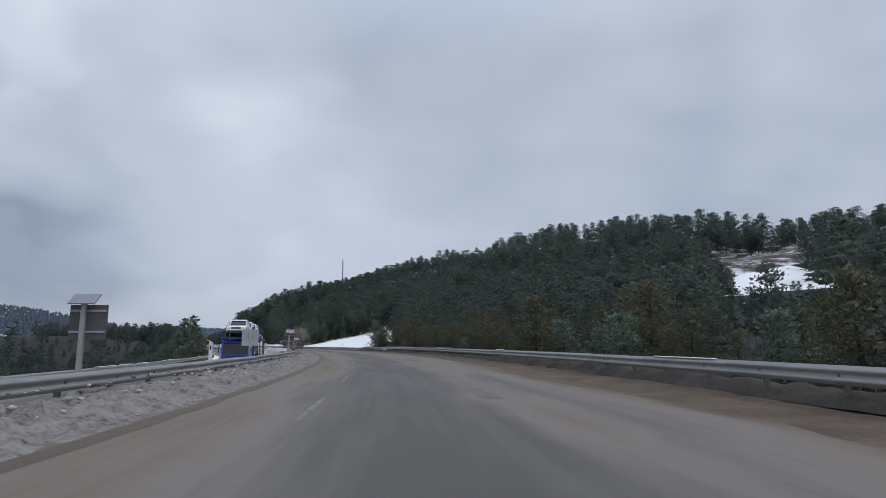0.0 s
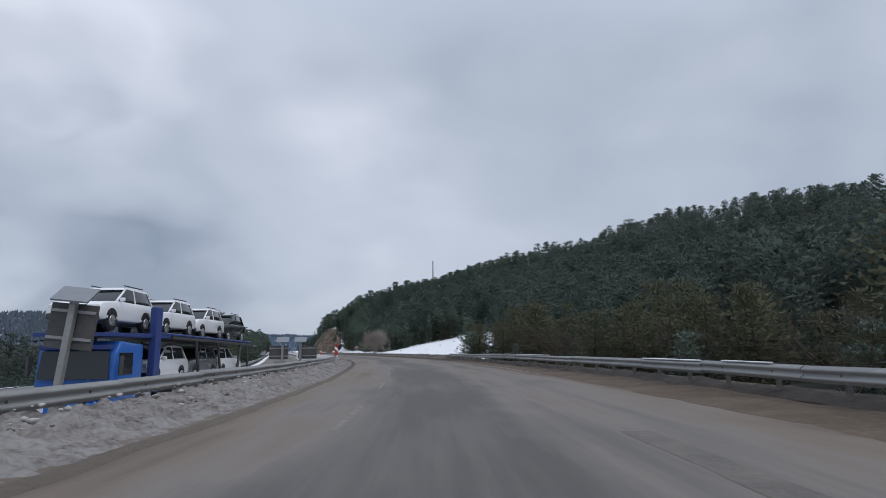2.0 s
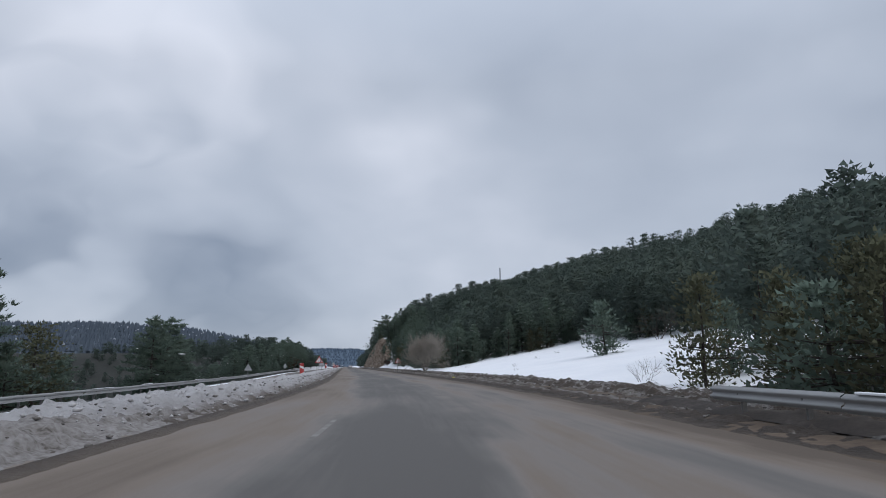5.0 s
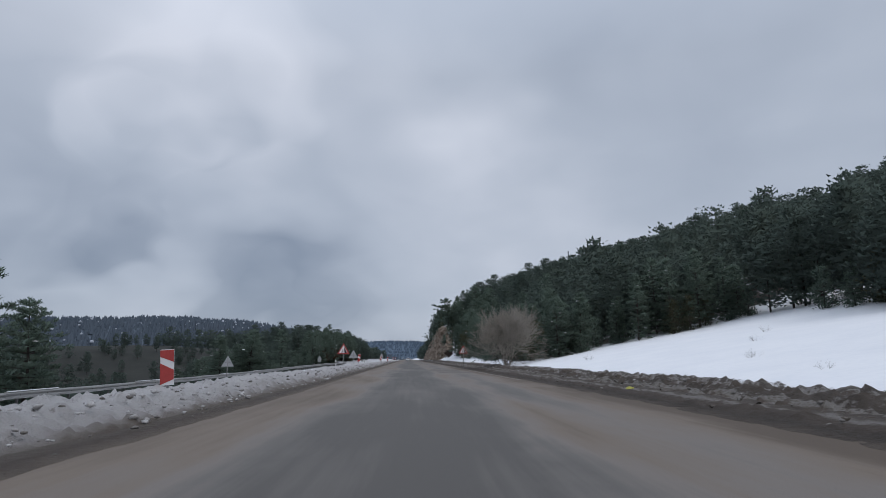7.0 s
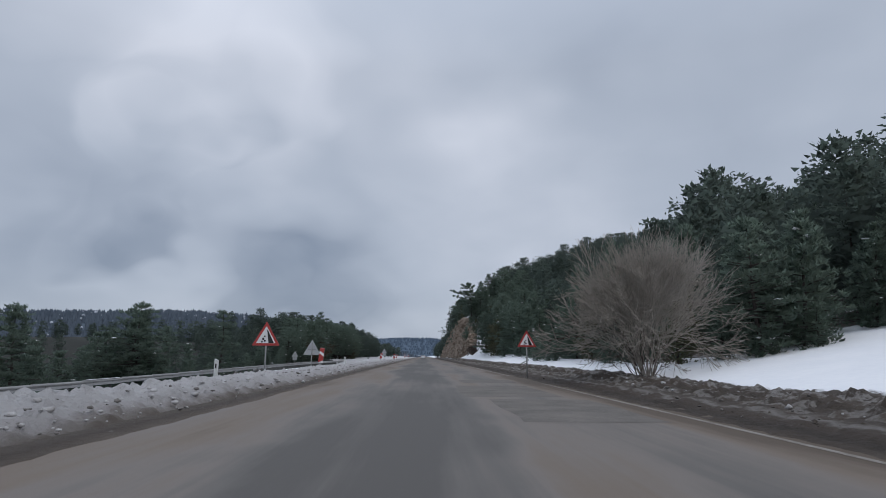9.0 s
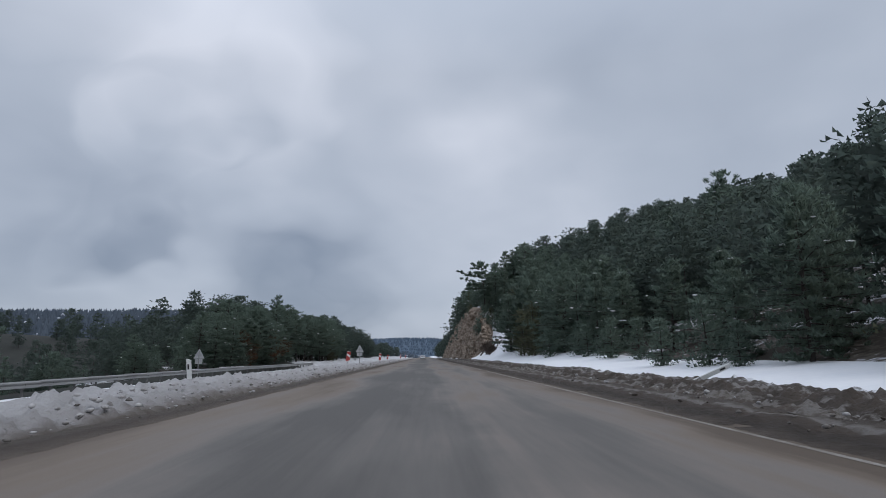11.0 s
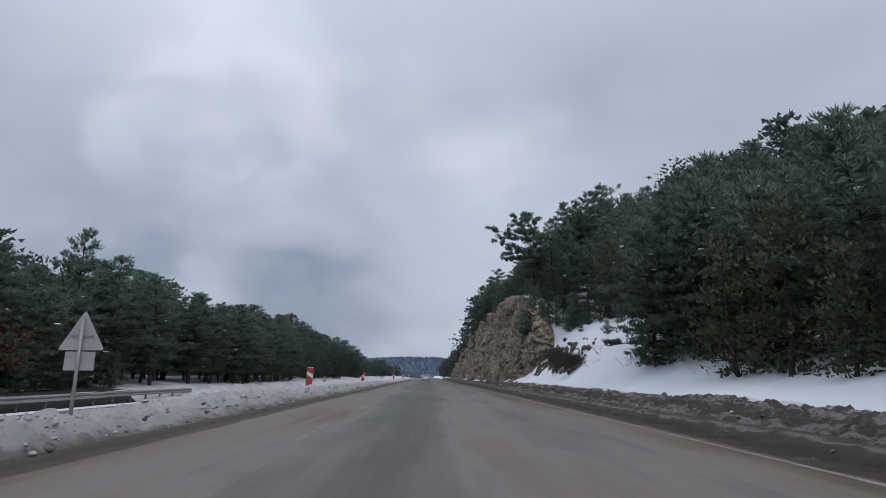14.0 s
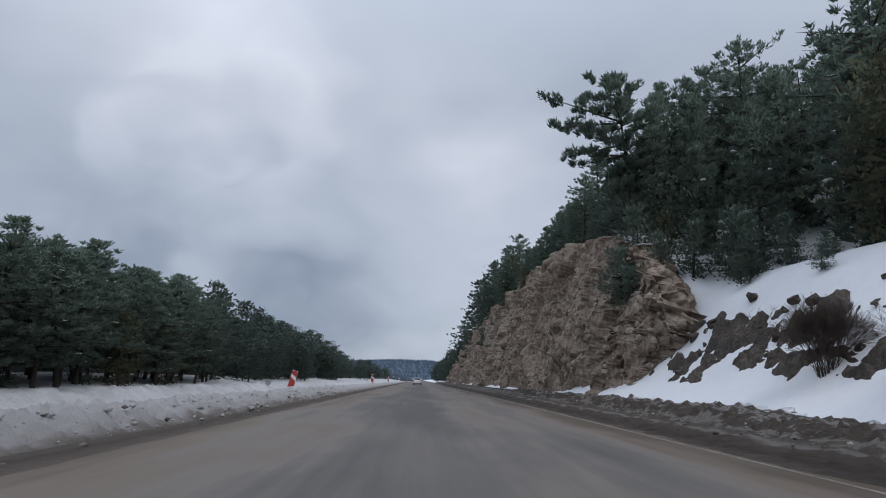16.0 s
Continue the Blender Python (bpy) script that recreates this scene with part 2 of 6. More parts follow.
def bank_material(name, flip, lo, hi, stops, sway=0.5, specks=0.64, patch=0.9):
    """Ploughed snow from the road's edge (lo) to its back (hi), in metres across the road: the stops run from one to the other with ragged borders."""
    m = bpy.data.materials.new(name)
    m.use_nodes = True
    nt = m.node_tree
    b = nt.nodes["Principled BSDF"]
    b.inputs["Roughness"].default_value, b.inputs["Specular IOR Level"].default_value = 0.8, 0.3
    uv, sp, tc = nt.nodes.new("ShaderNodeUVMap"), nt.nodes.new("ShaderNodeSeparateXYZ"), nt.nodes.new("ShaderNodeTexCoord")
    uv.uv_map = "UVMap"
    nt.links.new(uv.outputs[0], sp.inputs[0])

    def noisy(scale, detail, rough=0.6):
        n = nt.nodes.new("ShaderNodeTexNoise")
        n.inputs["Scale"].default_value, n.inputs["Detail"].default_value, n.inputs["Roughness"].default_value = scale, detail, rough
        nt.links.new(tc.outputs["Object"], n.inputs["Vector"])
        return n.outputs["Fac"]

    span = nt.nodes.new("ShaderNodeMapRange")
    span.clamp = False
    span.inputs["From Min"].default_value, span.inputs["From Max"].default_value = flip * lo, flip * hi
    nt.links.new(sp.outputs[0], span.inputs["Value"])
    edge = nt.nodes.new("ShaderNodeMath")
    edge.operation = "MULTIPLY_ADD"
    edge.inputs[1].default_value = sway
    nt.links.new(noisy(patch, 9.0, 0.68), edge.inputs[0])
    back = nt.nodes.new("ShaderNodeMath")
    back.inputs[1].default_value = -0.5 * sway
    nt.links.new(span.outputs[0], back.inputs[0])
    nt.links.new(back.outputs[0], edge.inputs[2])
    cr = nt.nodes.new("ShaderNodeValToRGB")
    el = cr.color_ramp.elements
    while len(el) < len(stops):
        el.new(0.5)
    for e, (p, *rgb) in zip(el, stops):
        e.position, e.color = p, (*rgb, 1)
    nt.links.new(edge.outputs[0], cr.inputs[0])
    mark = nt.nodes.new("ShaderNodeMapRange")
    mark.inputs["From Min"].default_value, mark.inputs["From Max"].default_value = specks, specks + 0.07
    mark.inputs["To Max"].default_value = 0.75
    nt.links.new(noisy(3.4, 5.0), mark.inputs["Value"])
    mix = nt.nodes.new("ShaderNodeMix")
    mix.data_type = "RGBA"
    mix.inputs["B"].default_value = (0.12, 0.105, 0.092, 1)
    nt.links.new(mark.outputs[0], mix.inputs["Factor"])
    nt.links.new(cr.outputs[0], mix.inputs["A"])
    nt.links.new(mix.outputs["Result"], b.inputs["Base Color"])
    bp = nt.nodes.new("ShaderNodeBump")
    bp.inputs["Strength"].default_value, bp.inputs["Distance"].default_value = 1.0, 0.14
    nt.links.new(noisy(6.0, 8.0, 0.65), bp.inputs["Height"])
    nt.links.new(bp.outputs[0], b.inputs["Normal"])
    return m


M_BANK = bank_material("snow_bank_ploughed", -1, 4.45, 6.3, [(0.0, 0.070, 0.055, 0.044), (0.22, 0.10, 0.082, 0.068), (0.36, 0.19, 0.172, 0.16), (0.5, 0.335, 0.322, 0.318), (0.9, 0.44, 0.432, 0.435)])
M_BERM = bank_material("dirty_berm", 1, 6.2, 10.9, [(0.0, 0.062, 0.047, 0.036), (0.20, 0.085, 0.067, 0.053), (0.26, 0.20, 0.186, 0.172), (0.31, 0.050, 0.039, 0.031), (0.44, 0.078, 0.062, 0.049), (0.49, 0.25, 0.236, 0.225), (0.53, 0.055, 0.044, 0.036), (0.61, 0.12, 0.105, 0.092), (0.66, 0.74, 0.75, 0.78)], sway=0.7, specks=0.62, patch=1.3)
M_EDGE_SLUSH = bank_material("slush_edge", -1, 3.8, 4.7, [(0.1, 0.158, 0.130, 0.106), (0.45, 0.105, 0.084, 0.068), (0.8, 0.062, 0.049, 0.040), (1.0, 0.085, 0.07, 0.058)], sway=0.7, specks=0.7)
M_VERGE_SLUSH = bank_material("slush_verge", 1, 5.15, 7.4, [(0.0, 0.105, 0.085, 0.069), (0.14, 0.068, 0.054, 0.043), (0.3, 0.040, 0.031, 0.025), (0.52, 0.062, 0.048, 0.038), (0.62, 0.07, 0.056, 0.045), (0.69, 0.19, 0.176, 0.165), (0.78, 0.085, 0.071, 0.060), (1.0, 0.050, 0.039, 0.031)], sway=0.5, specks=0.7)
M_LUMP = material("snow_lump", [(0.33, 0.24, 0.225, 0.215), (0.55, 0.46, 0.45, 0.45)], scale=3.0, rough=0.85, bump=0.5, bump_scale=12.0)
M_ROAD = asphalt_material("asphalt_salted", 0.0)
M_ROAD2 = asphalt_material("asphalt_grey", -0.12)
M_SNOW = material("snow_clean", [(0.2, 0.74, 0.76, 0.80), (0.6, 0.84, 0.85, 0.87)], scale=0.35, rough=0.7, bump=0.5, bump_scale=1.6)
# snow greyed in its colour to stand in the shade of the trees
M_SNOW_SHADED = material("tree_shaded_snow", [(0.3, 0.36, 0.365, 0.38), (0.6, 0.56, 0.565, 0.58)], scale=0.6, detail=8.0, rough=0.75, bump=0.7, bump_scale=2.4)
M_SNOW_GREY = material("snow_grey_ploughed", [(0.34, 0.050, 0.041, 0.034), (0.43, 0.145, 0.131, 0.120), (0.54, 0.218, 0.204, 0.195), (0.7, 0.285, 0.273, 0.267)], scale=2.4, detail=9.0, rough=0.85, bump=0.7, bump_scale=14.0, fine_scale=5.0, fine_mix=0.45)
# soil colour with the shade under the guardrail painted in
M_SOIL_SHADED = material("rail_shaded_soil", [(0.34, 0.016, 0.013, 0.011), (0.52, 0.040, 0.032, 0.027), (0.68, 0.075, 0.063, 0.054), (0.78, 0.22, 0.21, 0.20)], scale=1.0, detail=8.0, rough=0.85, bump=0.6, bump_scale=8.0)
M_DIRT = material("dirt_shoulder", [(0.3, 0.058, 0.042, 0.031), (0.5, 0.102, 0.075, 0.054), (0.7, 0.150, 0.117, 0.090)], scale=0.7, rough=0.95, bump=0.5, bump_scale=14.0)
M_FLOOR = material("forest_floor_snow", [(0.44, 0.05, 0.042, 0.034), (0.52, 0.12, 0.105, 0.09), (0.58, 0.62, 0.63, 0.67), (0.75, 0.8, 0.81, 0.84)], scale=0.22, rough=0.9, bump=0.4, bump_scale=3.0)
# forest ground with hardly any snow, much darker than M_FLOOR
M_FLOOR_DARK = material("dark_forest_floor", [(0.4, 0.022, 0.024, 0.021), (0.76, 0.042, 0.043, 0.037), (0.86, 0.28, 0.29, 0.31)], scale=0.18, rough=0.95, bump=0.4, bump_scale=3.0)
M_ROCK = material("brown_rock", [(0.3, 0.080, 0.062, 0.049), (0.42, 0.190, 0.147, 0.113), (0.54, 0.300, 0.240, 0.189), (0.68, 0.44, 0.375, 0.31)], scale=0.6, detail=12.0, rough=0.95, bump=1.0, bump_scale=6.0, fine_mix=0.5, fine_scale=7.0, stretch=(1, 1, 0.45))
M_OUTCROP = material("dark_wet_rock", [(0.32, 0.026, 0.022, 0.020), (0.45, 0.060, 0.050, 0.043), (0.56, 0.105, 0.087, 0.072), (0.72, 0.19, 0.16, 0.135)], scale=0.7, detail=10.0, rough=0.85, bump=1.0, bump_scale=5.0, fine_mix=0.45)
M_STONE = material("pale_brown_stone", [(0.30, 0.15, 0.118, 0.09), (0.7, 0.36, 0.31, 0.26)], scale=1.2, rough=0.95, bump=0.6, bump_scale=9.0, vary=0.3)
M_NEEDLE = material("pine_needles", [(0.25, 0.110, 0.150, 0.124), (0.6, 0.148, 0.196, 0.157), (0.95, 0.184, 0.222, 0.164)], scale=0.25, rough=0.7, vary=0.14, spec=0.2)
M_NEEDLE_YOUNG = material("young_pine_needles", [(0.25, 0.085, 0.091, 0.059), (0.6, 0.122, 0.127, 0.081), (0.95, 0.169, 0.167, 0.104)], scale=0.25, rough=0.7, vary=0.16, spec=0.2)
# far needles: a little of the blue of distance is mixed in
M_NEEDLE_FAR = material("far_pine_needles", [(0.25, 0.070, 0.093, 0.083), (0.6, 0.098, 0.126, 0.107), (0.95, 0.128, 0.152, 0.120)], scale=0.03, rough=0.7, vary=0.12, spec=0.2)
# the blue haze of distance is painted into these three colours
M_HAZE = material("distant_forest_hazed", [(0.3, 0.068, 0.088, 0.114), (0.7, 0.102, 0.125, 0.154)], scale=0.02, rough=0.95, vary=0.3, spec=0.05)
M_HAZE_FAR = material("remote_forest_hazed", [(0.3, 0.085, 0.118, 0.165), (0.7, 0.105, 0.142, 0.19)], scale=0.01, rough=0.95, vary=0.2, spec=0.05)
M_HAZE_SNOW = plain("distant_snow_hazed", (0.42, 0.45, 0.51), 0.9)
M_BARK = material("pine_bark", [(0.3, 0.032, 0.027, 0.024), (0.7, 0.068, 0.057, 0.050)], scale=2.0, rough=0.95, bump=0.6, bump_scale=9.0, stretch=(1, 1, 0.25))
M_TWIG = material("bare_twigs", [(0.3, 0.17, 0.15, 0.13), (0.7, 0.36, 0.325, 0.285)], scale=3.0, rough=0.9, vary=0.2)
M_TWIG_DARK = material("bare_brown_twigs", [(0.3, 0.045, 0.036, 0.032), (0.7, 0.10, 0.078, 0.066)], scale=3.0, rough=0.9, vary=0.2)
M_RUST_LEAF = material("russet_dry_leaves", [(0.3, 0.037, 0.022, 0.014), (0.7, 0.093, 0.051, 0.028)], scale=0.8, rough=0.9, vary=0.3)


def let_through(m, share):
    """Thin foliage passes part of the light on."""
    nt = m.node_tree
    b, out = nt.nodes["Principled BSDF"], nt.nodes["Material Output"]
    thin, mix = nt.nodes.new("ShaderNodeBsdfTranslucent"), nt.nodes.new("ShaderNodeMixShader")
    mix.inputs[0].default_value = share
    nt.links.new(b.inputs["Base Color"].links[0].from_socket, thin.inputs["Color"])
    nt.links.new(b.outputs[0], mix.inputs[1])
    nt.links.new(thin.outputs[0], mix.inputs[2])
    nt.links.new(mix.outputs[0], out.inputs["Surface"])


for m_leaf in (M_NEEDLE, M_NEEDLE_YOUNG, M_NEEDLE_FAR):
    let_through(m_leaf, 0.7)
M_GALV = material("galvanised_steel", [(0.3, 0.252, 0.255, 0.255), (0.7, 0.364, 0.366, 0.362)], scale=1.2, rough=0.55, metal=0.35, bump=0.05, stretch=(1, 0.2, 1))
# posts and spacers: colour darkened for the shade below the beam
M_POST = material("galvanised_post_shaded", [(0.3, 0.100, 0.095, 0.090), (0.7, 0.180, 0.177, 0.175)], scale=3.0, rough=0.6, metal=0.3)
M_LINE = material("worn_road_paint", [(0.38, 0.13, 0.122, 0.112), (0.62, 0.25, 0.242, 0.228)], scale=2.5, rough=0.8)
M_EDGE_LINE = material("faded_edge_paint", [(0.40, 0.161, 0.140, 0.119), (0.6, 0.280, 0.262, 0.238)], scale=1.0, rough=0.8)
M_PATCH = material("asphalt_repair", [(0.35, 0.102, 0.094, 0.086), (0.65, 0.18, 0.162, 0.144)], scale=1.0, rough=0.85, bump=0.3, bump_scale=30.0)
M_SIGN_BACK = material("sign_back_grey", [(0.3, 0.33, 0.34, 0.35), (0.7, 0.45, 0.46, 0.47)], scale=1.5, rough=0.6, metal=0.2)
M_BOARD_BACK = material("board_back_brown", [(0.3, 0.066, 0.066, 0.068), (0.7, 0.110, 0.108, 0.108)], scale=1.5, rough=0.7)
M_RED = plain("reflective_red", (0.40, 0.055, 0.05), 0.4)
M_WHITE = plain("reflective_white", (0.72, 0.73, 0.74), 0.45, spread=0.06)
M_BLACK = plain("sign_black", (0.02, 0.02, 0.022), 0.5)
M_SOLAR = plain("solar_glass", (0.22, 0.235, 0.26), 0.45, metal=0.0, spread=0.05)
M_POST_WHITE = plain("delineator_plastic", (0.62, 0.63, 0.62), 0.5, spread=0.1)
M_CAR_WHITE = plain("car_paint_white", (0.75, 0.76, 0.78), 0.22, spread=0.03, spec=0.5)
M_CAR_GREY = plain("car_paint_grey", (0.22, 0.23, 0.24), 0.25, metal=0.5, spread=0.05)
M_CAR_DARK = plain("car_paint_dark", (0.035, 0.04, 0.045), 0.25, metal=0.3, spread=0.05)
M_TRUCK_BLUE = plain("truck_paint_blue", (0.025, 0.12, 0.42), 0.3, spread=0.1)
M_FRAME_BLUE = plain("carrier_frame_blue", (0.03, 0.055, 0.20), 0.5, spread=0.2)
M_STEEL_DARK = plain("carrier_deck_steel", (0.07, 0.07, 0.075), 0.6, metal=0.3, spread=0.3)
M_GLASS = plain("car_glass", (0.015, 0.018, 0.022), 0.08, spread=0.05, spec=0.6)
M_RUBBER = plain("tyre_rubber", (0.022, 0.022, 0.023), 0.85)
M_RIM = plain("alloy_rim", (0.42, 0.43, 0.44), 0.35, metal=0.7)
M_LAMP = plain("headlamp_glass", (0.72, 0.74, 0.76), 0.12, spec=0.6)
M_TAIL = plain("tail_lamp_red", (0.45, 0.02, 0.02), 0.2)
M_MAST = plain("mast_steel", (0.24, 0.26, 0.29), 0.6)
M_DEBRIS = material("verge_clod", [(0.33, 0.035, 0.029, 0.024), (0.52, 0.085, 0.071, 0.06), (0.70, 0.26, 0.245, 0.23)], scale=1.5, rough=0.9, bump=0.5, bump_scale=12.0, vary=0.12)
M_CLOD = material("dirty_snow_clod", [(0.35, 0.055, 0.047, 0.041), (0.62, 0.24, 0.225, 0.212)], scale=4.0, rough=0.9, bump=0.4, bump_scale=12.0)

# ---- the road's line: metres along it (s), metres to its right (d) ----
K_TURN, H_START, S_EASE, S_STRAIGHT = 0.156, 3.3, 112.0, 160.0


def heading(s):
    """Degrees to the left of +y: a left-hand curve that eases into a straight."""
    s = np.asarray(s, float)
    h = H_START + K_TURN * np.clip(s, -90, S_EASE)
    u = np.clip(s, S_EASE, S_STRAIGHT) - S_EASE
    return np.radians(h + K_TURN * (u - u * u / (2 * (S_STRAIGHT - S_EASE))))


LINE_S = np.arange(-600, 2600, 0.5)
_h = heading(LINE_S)
LINE_X, LINE_Y = np.cumsum(-np.sin(_h) * 0.5), np.cumsum(np.cos(_h) * 0.5)
LINE_X, LINE_Y = LINE_X - LINE_X[1200], LINE_Y - LINE_Y[1200]


def world_xy(s, d):
    s, d = np.asarray(s, float), np.asarray(d, float)
    h = heading(s)
    return np.interp(s, LINE_S, LINE_X) + d * np.cos(h), np.interp(s, LINE_S, LINE_Y) + d * np.sin(h)


def at_road(s, d, z=0.0, turn=0.0):
    """A pose on the road: its own y runs along the road, its x to the right."""
    x, y = world_xy(s, d)
    return pose(float(x), float(y), z, 0, 0, math.degrees(float(heading(s))) + turn)


def ease(a, b, v):
    u = np.clip((np.asarray(v, float) - a) / (b - a), 0, 1)
    return u * u * (3 - 2 * u)


# ---- mesh helpers ----


def lattice(x, y, seed):
    """Smooth value noise from 0 to 1 on numpy arrays."""
    xi, yi = np.floor(x).astype(np.int64), np.floor(y).astype(np.int64)
    u, v = x - xi, y - yi
    u, v = u * u * (3 - 2 * u), v * v * (3 - 2 * v)

    def rnd(a, b):
        n = (a * 374761393 + b * 668265263 + seed * 1442695041) & 0x7FFFFFFF
        n = ((n ^ (n >> 13)) * 1274126177) & 0x7FFFFFFF
        return ((n ^ (n >> 16)) & 0xFFFF) / 65535.0

    return (rnd(xi, yi) * (1 - u) + rnd(xi + 1, yi) * u) * (1 - v) + (rnd(xi, yi + 1) * (1 - u) + rnd(xi + 1, yi + 1) * u) * v


def fractal(x, y, seed, octaves=4, gain=0.5):
    total, amp, norm = 0.0, 1.0, 0.0
    for k in range(octaves):
        total, norm = total + amp * lattice(x * 2**k, y * 2**k, seed + 17 * k), norm + amp
        amp *= gain
    return total / norm


def mesh_from(name, verts, faces, materials, smooth=True, slots=None, soft=None):
    """soft: a shading normal for each loose triangle of foliage, so that its clumps read as rounded cushions."""
    me = bpy.data.meshes.new(name)
    verts, faces = np.asarray(verts, np.float32), np.asarray(faces, np.int32)
    if soft is not None:
        k = len(soft)
        tri = verts[: 3 * k].reshape(k, 3, 3)
        away = np.einsum("ij,ij->i", np.cross(tri[:, 1] - tri[:, 0], tri[:, 2] - tri[:, 0]), soft) < 0
        tri[away] = tri[away][:, ::-1]
        verts[: 3 * k] = tri.reshape(-1, 3)
    n = faces.shape[1]
    me.vertices.add(len(verts))
    me.vertices.foreach_set("co", verts.ravel())
    me.loops.add(faces.size)
    me.loops.foreach_set("vertex_index", faces.ravel())
    me.polygons.add(len(faces))
    me.polygons.foreach_set("loop_start", np.arange(0, faces.size, n, dtype=np.int32))
    me.polygons.foreach_set("use_smooth", np.full(len(faces), smooth))
    for m in materials if isinstance(materials, (list, tuple)) else [materials]:
        me.materials.append(m)
    if slots is not None:
        me.polygons.foreach_set("material_index", np.asarray(slots, np.int32))
    me.update(calc_edges=True)
    me.validate()
    if soft is not None and len(me.vertices) == len(verts):
        full = np.zeros((len(verts), 3), np.float32)
        full[: 3 * len(soft)] = np.repeat(soft, 3, 0)
        me.normals_split_custom_set_from_vertices(full)
    return me


def grid_faces(rows, cols):
    i = np.arange(rows - 1)[:, None] * cols + np.arange(cols - 1)[None]
    return np.stack([i, i + 1, i + cols + 1, i + cols], -1).reshape(-1, 4)


def sheet(name, s, d, z, materials, uv=True, slots=None, smooth=True):
    """A sheet over stations s (rows) and offsets d (columns, per row or shared), with heights z."""
    ss = np.repeat(np.asarray(s, float)[:, None], z.shape[1], 1)
    dd = np.broadcast_to(d, z.shape)
    x, y = world_xy(ss, dd)
    me = mesh_from(name, np.stack([x, y, z], -1).reshape(-1, 3), grid_faces(*z.shape), materials, smooth, slots)
    if uv:
        layer = me.uv_layers.new(name="UVMap")
        idx = np.empty(len(me.loops), np.int32)
        me.loops.foreach_get("vertex_index", idx)
        layer.data.foreach_set("uv", np.stack([dd.ravel(), ss.ravel()], -1)[idx].astype(np.float32).ravel())
    return new(name, me)


def finish(bm, name, mat, smooth=False):
    me = bpy.data.meshes.new(name)
    bm.to_mesh(me)
    bm.free()
    me.materials.append(mat)
    if smooth:
        me.polygons.foreach_set("use_smooth", np.full(len(me.polygons), True))
    return me


def part(name, bm, mat, parent, label="", m=None, smooth=False):
    ob = new(name, bm if isinstance(bm, bpy.types.Mesh) else finish(bm, name, mat, smooth))
    ob.parent = parent
    if m is not None:
        ob.matrix_basis = m
    return tagged(ob, label)


def thing(name, m, label, category, group="", kind=""):
    ob = new(name)
    ob.empty_display_size = 0.3
    ob.matrix_basis = m
    return tagged(ob, label, category, group, kind)


def box(sx, sy, sz, x=0, y=0, z=0, bevel=0.0, bm=None):
    """A box centred on x, y that stands on z."""
    bm = bm or bmesh.new()
    out = bmesh.ops.create_cube(bm, size=1, matrix=Matrix.Translation((x, y, z + sz / 2)) @ Matrix.Diagonal((sx, sy, sz, 1)))
    if bevel:
        edges = list({e for v in out["verts"] for e in v.link_edges})
        bmesh.ops.bevel(bm, geom=edges, offset=bevel, segments=2, affect="EDGES", profile=0.5)
    return bm


def tube(p, q, r0, r1, sides=8, bm=None):
    bm = bm or bmesh.new()
    p, q = Vector(p), Vector(q)
    m = Matrix.Translation((p + q) / 2) @ (q - p).to_track_quat("Z", "Y").to_matrix().to_4x4()
    bmesh.ops.create_cone(bm, cap_ends=True, segments=sides, radius1=r0, radius2=r1, depth=(q - p).length, matrix=m)
    return bm


def prism(outline, thickness, bm=None, y=0.0):
    """A plate in the xz plane, from its outline, that is thick along y."""
    bm = bm or bmesh.new()
    a = [bm.verts.new((x, y - thickness / 2, z)) for x, z in outline]
    b = [bm.verts.new((x, y + thickness / 2, z)) for x, z in outline]
    bm.faces.new(a)
    bm.faces.new(b[::-1])
    for i in range(len(a)):
        j = (i + 1) % len(a)
        bm.faces.new((a[j], a[i], b[i], b[j]))
    bmesh.ops.recalc_face_normals(bm, faces=bm.faces)
    return bm


def stones(x, y, seed):
    """Rounded blocks: 1 in the middle of a stone, 0 in the joints, and a random height for each stone."""
    xi, yi = np.floor(x).astype(np.int64), np.floor(y).astype(np.int64)
    best, second, value = np.full(x.shape, 9.0), np.full(x.shape, 9.0), np.zeros(x.shape)
    for i in (-1, 0, 1):
        for j in (-1, 0, 1):
            a, b = xi + i, yi + j
            px, py = a + lattice(a * 1.0, b * 1.0, seed), b + lattice(a * 1.0, b * 1.0, seed + 5)
            dist = np.hypot(x - px, y - py)
            closer = dist < best
            second = np.where(closer, best, np.minimum(second, dist))
            value = np.where(closer, lattice(a * 1.0, b * 1.0, seed + 9), value)
            best = np.where(closer, dist, best)
    return np.clip((second - best) * 2.2, 0, 1), value


# ---- ground ----
ROAD_L, ROAD_R = -4.9, 5.9
OPP_L, OPP_R = -16.6, -8.7


def opposite_z(s):
    return -1.0 + 0.4 * ease(170, 250, s)


def cliff_top(s):
    return np.interp(s, [301, 304, 306.5, 309.5, 313.5, 322, 345, 400, 440, 480], [0.5, 3.0, 5.4, 8.2, 10.0, 11.3, 13.0, 12.5, 9.0, 2.0])


def cliff_foot(s):
    return np.interp(s, [298, 302, 305, 310, 330, 480], [13.6, 12.2, 10.8, 9.4, 8.8, 9.3])


